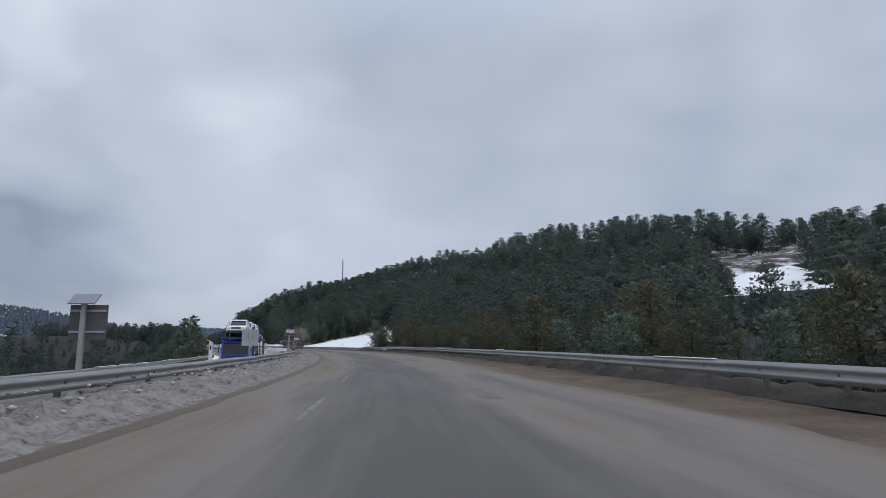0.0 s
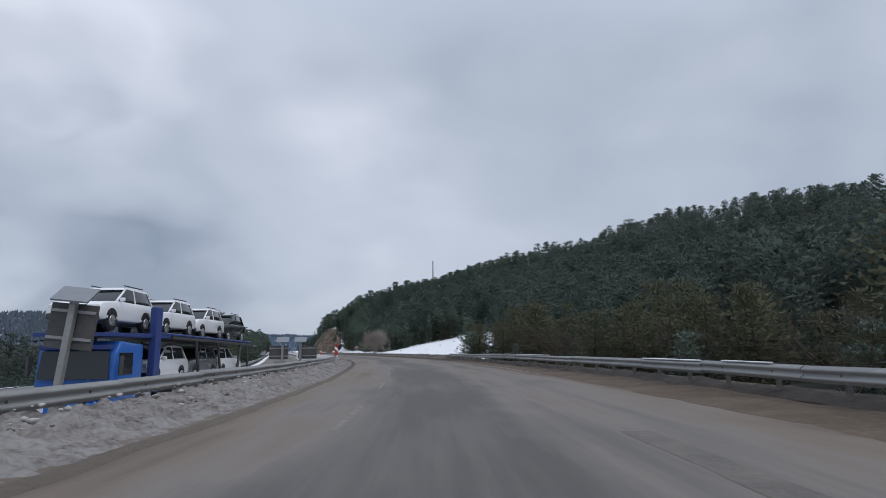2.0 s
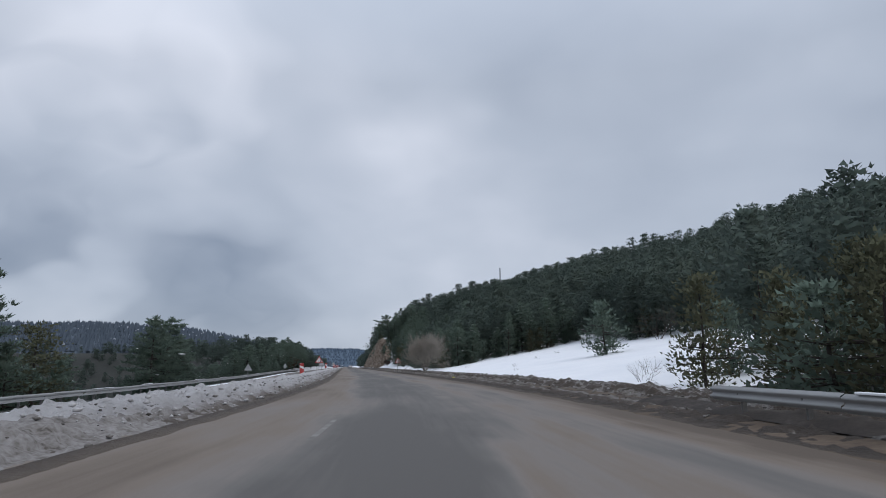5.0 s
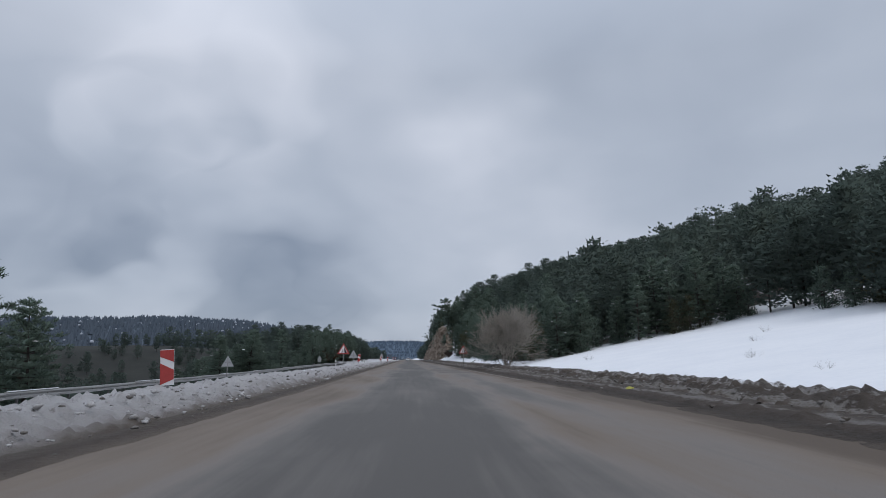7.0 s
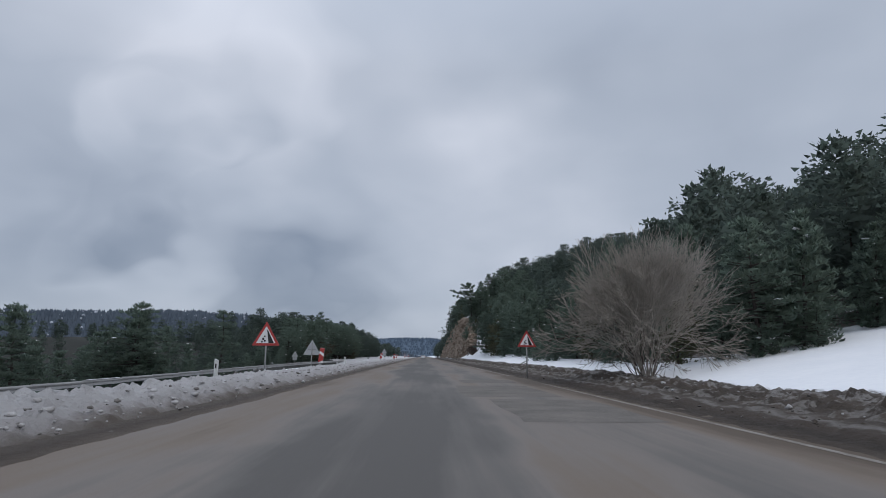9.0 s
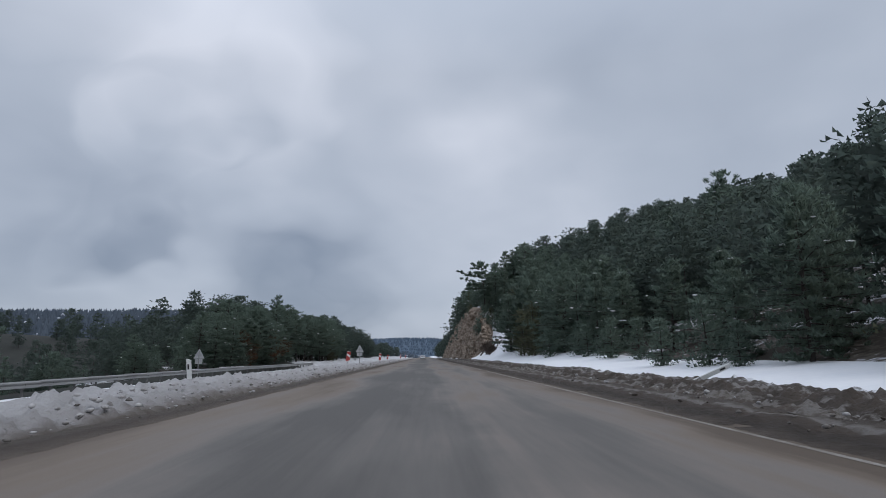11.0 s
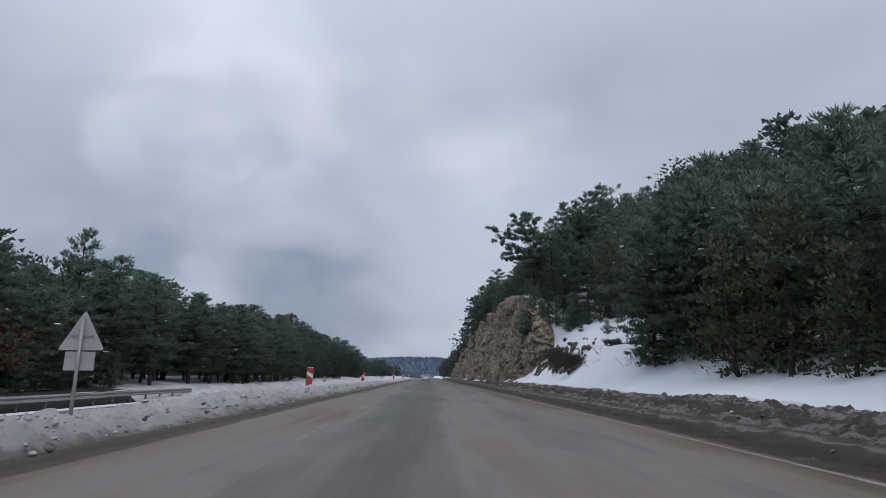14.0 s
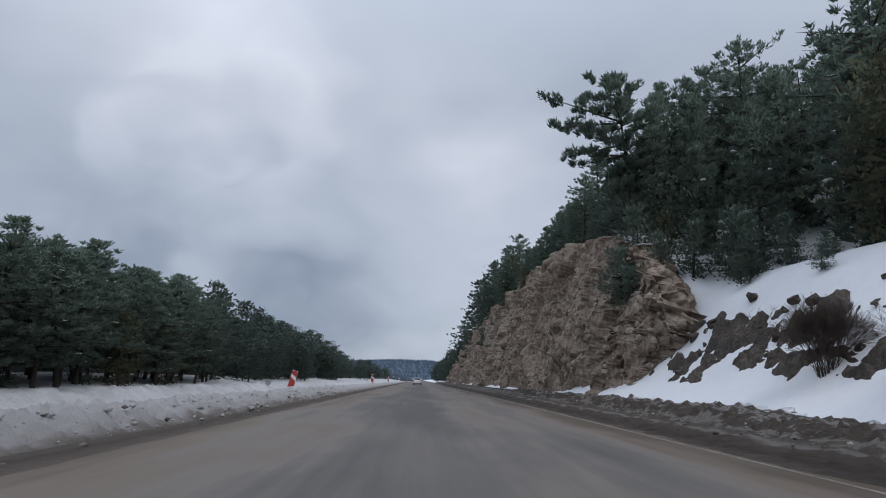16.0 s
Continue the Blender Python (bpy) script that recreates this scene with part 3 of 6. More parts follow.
def ground_z(s, d):
    s, d = np.broadcast_arrays(np.asarray(s, float), np.asarray(d, float))
    bumps = 1.6 * (fractal(s / 22.0, d / 22.0, 5) - 0.5) * ease(14, 40, np.abs(d))
    # right-hand hillside
    k = np.interp(s, [60, 100, 145, 200, 240], [0.15, 0.165, 0.175, 0.285, 0.33])
    outer, d = d, np.minimum(d, 186.0)
    near = np.interp(d, [6, 9, 14, 20], [0.1, 0.1, -0.5, 0.1])
    z_a = near + k * np.clip(d - 20, 0, None)
    z_b = 0.1 + 0.05 * np.clip(d - 8, 0, 2) + 0.185 * np.clip(d - 9, 0, 25) + (k + 0.05) * np.clip(d - 34, 0, None)
    z_c = 0.22 + (0.12 + 0.11 * ease(230, 252, s)) * np.clip(d - 9, 0, 6) + (k + 0.02) * np.clip(d - 15, 0, None)
    w1, w2 = ease(98, 122, s), ease(178, 205, s)
    z = z_a * (1 - w1) + w1 * (z_b * (1 - w2) + z_c * w2)
    cap = 66.0
    z = np.where(z > 50, 50 + (cap - 50) * (1 - np.exp(-(np.clip(z, 50, None) - 50) / (cap - 50))), z)
    slope = (0.84 + 0.16 * ease(286, 302, s)) * np.interp(d, [6.0, 8.2, 9.2, 10.0, 11.6, 12.6, 14.2, 17, 20, 24], [0.0, 0.05, 0.5, 0.85, 2.05, 3.7, 5.7, 6.5, 7.2, 8.3]) + 0.36 * np.clip(d - 24, 0, None)
    w3 = ease(270, 288, s)
    z = z * (1 - w3) + slope * w3
    foot = cliff_foot(s)
    z_top = cliff_top(s) * ease(foot + 2.1, foot + 3.7, d) + 0.33 * np.clip(d - foot - 5, 0, 110)
    z_top = np.maximum(z_top, slope * (1 - ease(314, 330, s)))
    w4 = ease(300, 309, s)
    z = z * (1 - w4) + w4 * (0.15 + z_top)
    z = z * (1 - 0.6 * ease(420, 620, s)) - 0.15 * np.clip(outer - 186.0, 0, None)
    # left-hand valley, level ground further on
    e = np.clip(-d - 18.5, 0, None)
    fall = opposite_z(s) - 0.05 - 0.34 * np.clip(e, 0, 26) - 0.06 * np.clip(e - 26, 0, 200)
    level = 0.15 + 0.11 * np.clip(e, 0, 40)
    w5 = ease(200, 285, s)
    left = fall * (1 - w5) + level * w5
    z = z - 0.3 * (1 - ease(8.2, 9.6, d))
    z = np.where(d > 0, z, left)
    z = z + bumps
    under = -0.09
    z = np.where((d > -5.2) & (d < 6.3), under, z)
    z = np.where((d <= -5.2) & (d > -8.5), -0.15 + (opposite_z(s) + 0.05) * ease(5.2, 8.4, -d), z)
    z = np.where((d <= -8.5) & (d >= -16.8), opposite_z(s) - 0.09, z)
    z = np.where((d < -16.8) & (d > -18.5), opposite_z(s) + 0.0, z)
    return z


gs = np.concatenate([np.arange(-260, -60, 20), np.arange(-60, 400, 2.0), np.arange(400, 560, 8), np.arange(560, 1500, 40)])
gd = np.concatenate([[-300, -240, -190, -150, -120, -100, -84, -72, -62, -54, -47, -41, -36, -32, -29, -26.5, -24.5, -22.5, -21, -19.7, -18.5, -17.6, -16.8, -16.7, -12.5, -8.6, -8.4, -7.5, -6.3, -5.3, -5.1, 0, 6.2, 6.4],
                     np.arange(7.5, 42, 1.5), np.arange(43.5, 200, 6), [210, 235, 270, 320, 400]])
gz = ground_z(gs[:, None], gd[None])
cs, cd = (gs[1:] + gs[:-1]) / 2, (gd[1:] + gd[:-1]) / 2
slot = np.zeros((len(cs), len(cd)), int)  # 0 forest floor, 1 clean snow, 2 dirt
slot[:, (cd > -20)] = 1
slot[(cs < 112)[:, None] & ((cd > 5) & (cd < 11))[None]] = 2
slot[(cs < 112)[:, None] & (cd > 11)[None]] = 0
slot[:, (cd > 5) & (cd < 8)] = 2
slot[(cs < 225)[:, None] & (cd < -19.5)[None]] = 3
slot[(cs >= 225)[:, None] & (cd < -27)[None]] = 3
# slot 4: snow in front of the trees, their shade painted in
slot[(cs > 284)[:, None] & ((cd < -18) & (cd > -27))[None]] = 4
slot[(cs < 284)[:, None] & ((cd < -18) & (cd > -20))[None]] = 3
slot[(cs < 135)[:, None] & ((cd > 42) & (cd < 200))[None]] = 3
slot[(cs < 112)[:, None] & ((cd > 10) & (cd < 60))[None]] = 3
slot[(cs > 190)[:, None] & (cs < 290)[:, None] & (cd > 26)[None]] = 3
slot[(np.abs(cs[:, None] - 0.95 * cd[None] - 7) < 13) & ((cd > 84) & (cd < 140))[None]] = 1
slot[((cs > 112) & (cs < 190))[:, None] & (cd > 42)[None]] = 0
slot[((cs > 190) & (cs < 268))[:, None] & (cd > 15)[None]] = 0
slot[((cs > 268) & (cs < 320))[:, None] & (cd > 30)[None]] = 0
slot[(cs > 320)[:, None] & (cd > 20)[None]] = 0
ground = sheet("ground", gs, gd[None], gz, [M_FLOOR, M_SNOW, M_DIRT, M_FLOOR_DARK, M_SNOW_SHADED], uv=False, slots=slot.ravel())
tagged(ground, "snow-covered hillside, dirt shoulder and valley floor", "ground", kind="structure")

# the plain beyond, out to the horizon
edge = [(s, gd[0]) for s in gs[::-1]] + [(gs[0], d) for d in gd] + [(s, gd[-1]) for s in gs] + [(gs[-1], d) for d in gd[::-1]]
ex, ey = world_xy([p[0] for p in edge], [p[1] for p in edge])
ez = ground_z(np.array([p[0] for p in edge]), np.array([p[1] for p in edge]))
rings = []
for k, drop in ((1.0, -0.3), (1.6, -6.0), (4.0, -14.0)):
    rings.append(np.stack([-60 + (ex + 60) * k, 300 + (ey - 300) * k, np.where(k > 1, np.clip(ez, -20, 30) / k + drop, ez + drop)], -1))
n_edge = len(edge)
verts = np.concatenate(rings)
faces = grid_faces(3, n_edge)
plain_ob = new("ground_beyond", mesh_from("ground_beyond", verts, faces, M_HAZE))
tagged(plain_ob, "forested plain far beyond the road", "ground", kind="structure")

# ---- carriageways ----
def road_z(d):
    return 0.012 * np.cos(np.asarray(d, float) / 5.5 * 1.4) - 0.012


rs = np.arange(-120, 1400, 3.0)
rd = np.linspace(ROAD_L, ROAD_R, 13)
ragged = (fractal(rs / 7.0, rs * 0, 9) - 0.5) * 0.5
road = sheet("road", rs, np.concatenate([(ROAD_L + 0 * ragged)[:, None], np.repeat(rd[None, 1:-1], len(rs), 0), (ROAD_R + ragged)[:, None]], 1), road_z(rd)[None] + 0 * rs[:, None], M_ROAD)
tagged(road, "grey asphalt carriageway with beige salt dust", "road", kind="structure")
od = np.linspace(OPP_L, OPP_R, 9)
opp = sheet("road_opposite", rs, np.repeat(od[None], len(rs), 0), opposite_z(rs)[:, None] + 0 * od[None], M_ROAD2)
layer = opp.data.uv_layers["UVMap"].data
uvs = np.empty(len(layer) * 2, np.float32)
layer.foreach_get("uv", uvs)
uvs[0::2] = (uvs[0::2] + 12.65) * 1.2 + 0.5
layer.foreach_set("uv", uvs)
tagged(opp, "grey asphalt of the opposite carriageway", "road", kind="structure")


def strip(name, s0, s1, d, w, mat, z=0.004, step=1.0, wobble=0.0):
    s = np.arange(s0, s1 + step / 2, step)
    wob = (fractal(s / 2.0, s * 0, 21) - 0.5) * wobble
    dd = np.stack([d - w / 2 + wob, d + w / 2 - wob * 0.7], 1)
    return sheet(name, s, dd, road_z(dd) + z, mat)


# lane dashes in steps of 9 m; sand hides them along the middle stretch
for k, s0 in enumerate([9.2 + 9.08 * i for i in range(-4, 11)] + [256.9, 266.0, 275.1]):
    ob = strip("lane_dash", s0, s0 + 3.7, -1.72 if s0 < 150 else -1.94, 0.10, M_LINE, step=0.5, wobble=0.03 if s0 < 150 else 0.10)
    ob.parent = road
for s0, s1 in ((64, 88), (156, 186), (196, 242), (246, 330), (336, 420)):
    ob = strip("edge_line", s0, s1, 5.2, 0.12, M_EDGE_LINE, wobble=0.05)
    ob.parent = road
for s0, s1, d, w in ((171.0, 176.5, 3.2, 2.6), (177.4, 184.0, 2.7, 2.8), (186, 189.5, 3.0, 2.4), (246.6, 249.0, 2.15, 1.1), (12.2, 15.0, 1.75, 0.35), (38, 45, 2.4, 0.4)):
    ob = strip("asphalt_patch", s0, s1, d, w, M_PATCH, z=0.003, step=0.5, wobble=0.25)
    ob.parent = road

# ---- snow banks and shoulders ----


def bank(name, s0, s1, d_of, z_of, mat, lumps, step=0.35, cols=22, seed=1, label="", lump_size=0.8, blocks=0.0, block_size=0.5):
    """A ploughed bank: d_of(s, v) and z_of(s, v) give its section for v from 0 to 1, lumps and blocks its unevenness."""
    s = np.arange(s0, s1, step)
    v = np.linspace(0, 1, cols)
    ss, vv = np.meshgrid(s, v, indexing="ij")
    d = d_of(ss, vv)
    rise = np.sin(np.pi * np.clip(vv, 0, 1)) ** 0.7
    n1 = fractal(ss / lump_size, d / lump_size, seed, 4, 0.6) - 0.5
    z = z_of(ss, vv) + rise * lumps * 2.2 * n1
    if blocks:
        mid, high = stones(ss / block_size + 1.2 * n1, d / block_size, seed + 5)
        z = z + rise * blocks * (mid ** 0.5) * np.clip(high - 0.25, 0, 1) * 1.3
    d = d + rise * lumps * 0.8 * (fractal(ss / 0.9, d / 0.9, seed + 9, 3) - 0.5)
    return tagged(sheet(name, s, d, z, mat), label, "snow bank", kind="structure")


def ends(s, a, b, run=6.0):
    return ease(a, a + run, s) * (1 - ease(b - run, b, s))


# median: low grey pile under the rail in the curve, high white pile on the straight
bank("snow_bank_median_curve", -30, 108, lambda s, v: -3.84 - 0.50 * ease(40, 100, s) - (2.86 - 0.50 * ease(40, 100, s)) * v + 0.25 * (fractal(s / 3, v, 4) - 0.5),
     lambda s, v: -0.03 + (0.19 + 0.13 * fractal(s / 4, v * 0, 3)) * (1 - ease(100, 107, s)) * ease(0.0, 0.62, v) * (1 - 0.9 * ease(0.72, 1.0, v)), M_SNOW_GREY, 0.10, step=0.16, cols=32, seed=11, blocks=0.15, block_size=0.26, lump_size=0.35, label="grey ploughed snow piled under the median guardrail")
bank("snow_bank_median", 98, 330, lambda s, v: -4.6 - 3.6 * v + 0.3 * (fractal(s / 3, v, 5) - 0.5),
     lambda s, v: -0.03 + (0.24 + 0.18 * fractal(s / 5, v * 0, 8)) * ends(s, 97, 346) * ease(0.0, 0.45, v) * (1 - 1.0 * ease(0.6, 1.0, v)) - 0.75 * ease(0.75, 1, v) * (1 - ease(190, 250, s)), M_BANK, 0.17, step=0.16, cols=36, seed=23, blocks=0.19, block_size=0.20, lump_size=0.36, label="white ploughed snow bank on the median")
bank("snow_bank_median_far", 324, 520, lambda s, v: -4.6 - 3.6 * v, lambda s, v: -0.03 + 0.42 * ends(s, 320, 526) * ease(0.0, 0.45, v) * (1 - 1.0 * ease(0.6, 1.0, v)), M_BANK, 0.12, step=0.8, cols=12, seed=25, label="white ploughed snow bank far along the median")
bank("slush_edge_median", -30, 430, lambda s, v: -3.62 - (0.45 * ease(45, 85, s)) + (-0.2 * ease(90, 125, s)) * (1 - ease(90, 125, s)) - (0.34 + 0.61 * ease(90, 125, s)) * v + (0.24 * (fractal(s / 1.6, v * 0, 6) - 0.5) + 0.10 * (fractal(s / 0.5, v * 0, 16) - 0.5)) * (1 - 0.5 * v), lambda s, v: -0.024 + 0.034 * np.sin(np.pi * v) ** 0.5 + 0.04 * v, M_EDGE_SLUSH, 0.012, step=0.25, cols=7, seed=31, label="brown slush along the road edge")
# right: dirt verge in the curve, dirty berm with a clean field behind it afterwards
bank("dirt_verge", -30, 128, lambda s, v: 4.75 + 0.5 * ease(50, 80, s) + (3.45 - 0.5 * ease(50, 80, s)) * v + 0.45 * (fractal(s / 2, v * 0, 7) - 0.5) * (1 - v), lambda s, v: -0.035 + 0.04 * ease(0.0, 0.12, v) + 0.16 * ease(0.15, 0.8, v) * ends(s, -40, 128), M_DIRT, 0.05, step=0.5, cols=14, seed=37, label="brown sandy verge below the guardrail")
bank("soil_under_rail", -30, 108, lambda s, v: 6.55 + 1.4 * v, lambda s, v: 0.06 + (0.14 + 0.13 * (1 - ease(28, 52, s))) * np.sin(np.pi * v) + 0.06 * fractal(s / 2, v, 17), M_SOIL_SHADED, 0.12, step=0.35, cols=10, seed=39, blocks=0.08, label="dark soil and old snow below the roadside guardrail, rail shade painted in")
bank("slush_verge", 96, 430, lambda s, v: 5.25 + 2.3 * v + 0.35 * (fractal(s / 1.6, v, 8) - 0.5), lambda s, v: -0.035 + 0.04 * ease(0.0, 0.12, v) + 0.12 * ease(0.1, 0.9, v) * ends(s, 96, 436), M_VERGE_SLUSH, 0.09, step=0.25, cols=20, seed=41, lump_size=0.5, blocks=0.06, block_size=0.2, label="brown slush and grit along the verge")
bank("snow_berm_verge", 98, 330, lambda s, v: 6.5 + 3.7 * v + 0.4 * (fractal(s / 3, v, 12) - 0.5), lambda s, v: 0.02 + (0.24 + 0.20 * fractal(s / 4, v * 0, 14)) * (1 + 0.25 * ease(240, 275, s)) * ends(s, 96, 340) * ease(0.0, 0.62, v) * (1 - 0.3 * (1 - ease(240, 275, s)) * ease(0.7, 1.0, v)), M_BERM, 0.17, step=0.18, cols=36, seed=43, blocks=0.15, block_size=0.22, lump_size=0.4, label="dirty ploughed snow berm beside clean snow")
bank("snow_berm_far", 326, 520, lambda s, v: 6.5 + 3.0 * v, lambda s, v: 0.02 + 0.4 * ends(s, 322, 526) * ease(0.0, 0.5, v) * (1 - 0.55 * ease(0.6, 1.0, v)), M_BERM, 0.12, step=0.8, cols=12, seed=45, label="dirty ploughed snow berm far along the verge")
# snow thrown up beyond the opposite carriageway, greyed for the shade of the trees
bank("snow_bank_opposite", 284, 520, lambda s, v: -16.3 - 3.4 * v, lambda s, v: -0.62 + 0.72 * ease(0.0, 0.5, v) * ends(s, 280, 540, 20) - 0.05 * v, M_SNOW_SHADED, 0.34, step=0.4, cols=18, seed=29, lump_size=0.9, blocks=0.12, block_size=0.5, label="snow thrown up beyond the opposite carriageway, tree shade painted grey")

# clods of dirty snow strewn over the banks
ball = bmesh.new()
bmesh.ops.create_icosphere(ball, subdivisions=1, radius=1)
bv = np.array([v.co for v in ball.verts])
bf = np.array([[v.index for v in f.verts] for f in ball.faces])
ball.free()


def blobs(name, places, sizes, mat, flat=0.7, seed=3, jag=0.35, label="", category="", kind="stuff", smooth=False):
    rng = np.random.default_rng(seed)
    n = len(places)
    v = bv[None] * (1 + jag * (rng.random((n, len(bv), 1)) - 0.5)) * np.asarray(sizes)[:, None, None] * np.array([1, 1, flat])
    a = rng.random(n) * 6.283
    rot = np.stack([np.stack([np.cos(a), -np.sin(a), 0 * a], -1), np.stack([np.sin(a), np.cos(a), 0 * a], -1), np.stack([0 * a, 0 * a, 1 + 0 * a], -1)], -2)
    v = np.einsum("nij,nkj->nki", rot, v) + np.asarray(places)[:, None]
    f = bf[None] + (np.arange(n) * len(bv))[:, None, None]
    ob = new(name, mesh_from(name, v.reshape(-1, 3), f.reshape(-1, 3), mat, smooth=smooth))
    return tagged(ob, label, category, kind=kind)


rng = np.random.default_rng(8)
cl_n = 1300
cl_s, cl_v = rng.uniform(-20, 330, cl_n), rng.random(cl_n)
cl_d = np.where(rng.random(cl_n) < 0.6, -4.4 - 1.5 * cl_v, 6.0 + 2.4 * cl_v)
cl_d = np.where((cl_s < 100) & (cl_d > 0), -4.5 - 1.3 * cl_v, cl_d)
cl_z = np.where(cl_d < 0, 0.42 * ease(4.4, 6.0, -cl_d), np.where(cl_s < 100, 0.03, 0.06 + 0.32 * ease(5.8, 8.0, cl_d))) + 0.02
cx, cy = world_xy(cl_s, cl_d)
blobs("snow_clods", np.stack([cx, cy, cl_z], -1), 0.018 + 0.055 * rng.random(cl_n) ** 2.6, M_CLOD, flat=0.55, seed=5, jag=0.8, smooth=True, label="dirty snow clods strewn on the banks", category="snow clods")
n_lu = 2600
lu_s, lu_v = rng.uniform(-15, 320, n_lu), rng.random(n_lu)
left = (rng.random(n_lu) < 0.75) | (lu_s < 104)
lu_d = np.where(left, -4.75 - 1.3 * lu_v, 7.2 + 1.6 * lu_v)
lu_z = np.where(left, 0.05 + 0.36 * ease(4.6, 5.9, -lu_d), 0.16 + 0.14 * ease(6.8, 8.2, lu_d))
lx, ly = world_xy(lu_s, lu_d)
blobs("snow_lumps", np.stack([lx, ly, lu_z], -1), (0.022 + 0.075 * rng.random(n_lu) ** 3.0) * np.where(lu_s < 104, 0.85, 0.9), M_LUMP, flat=0.6, seed=6, jag=0.8, smooth=True, label="greyish lumps of ploughed snow on the banks", category="snow clods")

n_gr = 1600
gr_s, gr_v = rng.uniform(99, 325, n_gr), rng.random(n_gr)
gr_d = 6.0 + 3.2 * gr_v
gr_z = np.interp(gr_d, [6.0, 6.9, 8.4, 9.2], [0.05, 0.13, 0.31, 0.33]) * (1 + 0.2 * ease(240, 275, gr_s) * ease(6.6, 8.4, gr_d))
hx2, hy2 = world_xy(gr_s, gr_d)
blobs("verge_debris", np.stack([hx2, hy2, gr_z], -1), 0.016 + 0.055 * rng.random(n_gr) ** 2.6, M_DEBRIS, flat=0.7, seed=9, jag=1.0, label="dark brown clods and broken ice on the verge", category="debris")

# ---- rock cutting ----


ks, kv = np.concatenate([np.arange(300.5, 350, 0.17), np.arange(350, 480, 1.2)]), np.linspace(0, 1, 84)
kss, kvv = np.meshgrid(ks, kv, indexing="ij")
face = np.clip(kvv / 0.86, 0, 1)
top = cliff_top(kss)
k_z = -0.3 + (top + 0.3) * face ** 0.9
k_d = cliff_foot(kss) + 0.24 * k_z + ease(0.84, 1.0, kvv) * 2.0
relief = fractal(kss / 3.4, k_z / 3.4, 51, 4, 0.55) - 0.5
b1, h1 = stones(kss / 1.5 + 0.8 * relief, k_z / 1.1, 61)
b2, h2 = stones(kss / 0.55 + 0.6 * relief, k_z / 0.45, 67)
b3, h3 = stones(kss / 0.9 + 1.1 * relief, k_z / 2.3, 69)
grit = 0.6 * (fractal(kss / 0.5, k_z / 0.7, 70, 3, 0.7) - 0.5) + 0.6 * (fractal(kss / 0.45, k_z / 2.6, 72, 3, 0.65) - 0.5)
gully = ease(0.60, 0.78, fractal(kss / 4.0, k_z / 16.0, 59, 2))
k_d = k_d - (1.9 * relief + 0.30 * b1 * h1 + 0.28 * (h1 - 0.5) + 0.14 * b2 * h2 + 0.12 * (h2 - 0.5) + 0.30 * (h3 - 0.5) + 0.55 * grit - 1.4 * gully) * ease(0.0, 0.06, kvv) * (1 - 0.7 * ease(0.88, 1.0, kvv))
k_z = k_z + 0.9 * (fractal(kss / 2.2, kvv * 5, 71, 3) - 0.5) * ease(0.1, 0.5, kvv) - 0.8 * ease(0.87, 1, kvv)
# the end that looks along the road is broken across its own face
e1 = fractal(k_d / 0.8, k_z / 2.0, 54, 4, 0.6) - 0.5
eb, eh = stones(k_d / 0.4 + 0.8 * e1, k_z / 0.7, 57)
k_s = kss + (1.5 * e1 + 0.5 * (eh - 0.5) - 0.35 * eb) * (1 - ease(309, 320, kss)) * ease(0.0, 0.1, kvv)
k_x, k_y = world_xy(k_s, k_d)
cliff = new("rock_cutting", mesh_from("rock_cutting", np.stack([k_x, k_y, k_z], -1).reshape(-1, 3), grid_faces(*k_z.shape), M_ROCK, smooth=False))
tagged(cliff, "brown weathered rock face of the road cutting", "rock face", kind="structure")
sr_rng = np.random.default_rng(52)
n_st = 1500
pi, pj = (sr_rng.random(n_st) ** 1.6 * 285).astype(int), (5 + sr_rng.random(n_st) ** 1.3 * 66).astype(int)
st_x, st_y = world_xy(k_s[pi, pj], k_d[pi, pj] + 0.03)
blobs("embedded_stones", np.stack([st_x, st_y, k_z[pi, pj]], -1), 0.05 + 0.20 * sr_rng.random(n_st) ** 2, M_STONE, flat=0.8, seed=53, jag=0.5, label="brown stones embedded in the rock face", category="stones")
# snow drifted against its foot and lying on its brow
bank("snow_drift_cliff", 300, 440, lambda s, v: cliff_foot(s) - 1.6 + 2.6 * v, lambda s, v: 0.05 + (0.22 + 1.3 * np.clip(fractal(s / 3.5, v * 0, 71) - 0.42, 0, 1)) * ease(0.0, 0.8, v), M_SNOW, 0.10, step=0.5, cols=12, seed=73, label="white snow drifted against the rock face")
bank("snow_on_brow", 311, 470, lambda s, v: cliff_foot(s) + 0.24 * cliff_top(s) + 0.6 + 1.3 * (fractal(s / 1.6, v * 0, 75) - 0.5) * (1 - v) + 5.2 * v, lambda s, v: cliff_top(s) - 0.35 + 1.1 * ease(0.35, 0.6, fractal(s / 2.6, v * 0, 76)) * np.sin(np.pi * np.clip(v * 1.3, 0, 1)) + 0.5 * v - 1.5 * (1 - ease(311, 313, s)), M_SNOW, 0.12, step=0.5, cols=14, seed=79, label="snow lying on the brow of the rock face")

# rocks that stick out of the snow slope beside the cutting
rocks_rng = np.random.default_rng(12)


def boulder_mesh(seed):
    bm = bmesh.new()
    bmesh.ops.create_icosphere(bm, subdivisions=2, radius=1)
    for v in bm.verts:
        n = noise.noise(v.co * 1.1 + Vector((seed * 3.1, 0, 0))) * 0.55 + noise.cell(v.co * 1.6 + Vector((seed, 1, 2))) * 0.30
        v.co *= 1 + n
    return finish(bm, "boulder", M_OUTCROP)


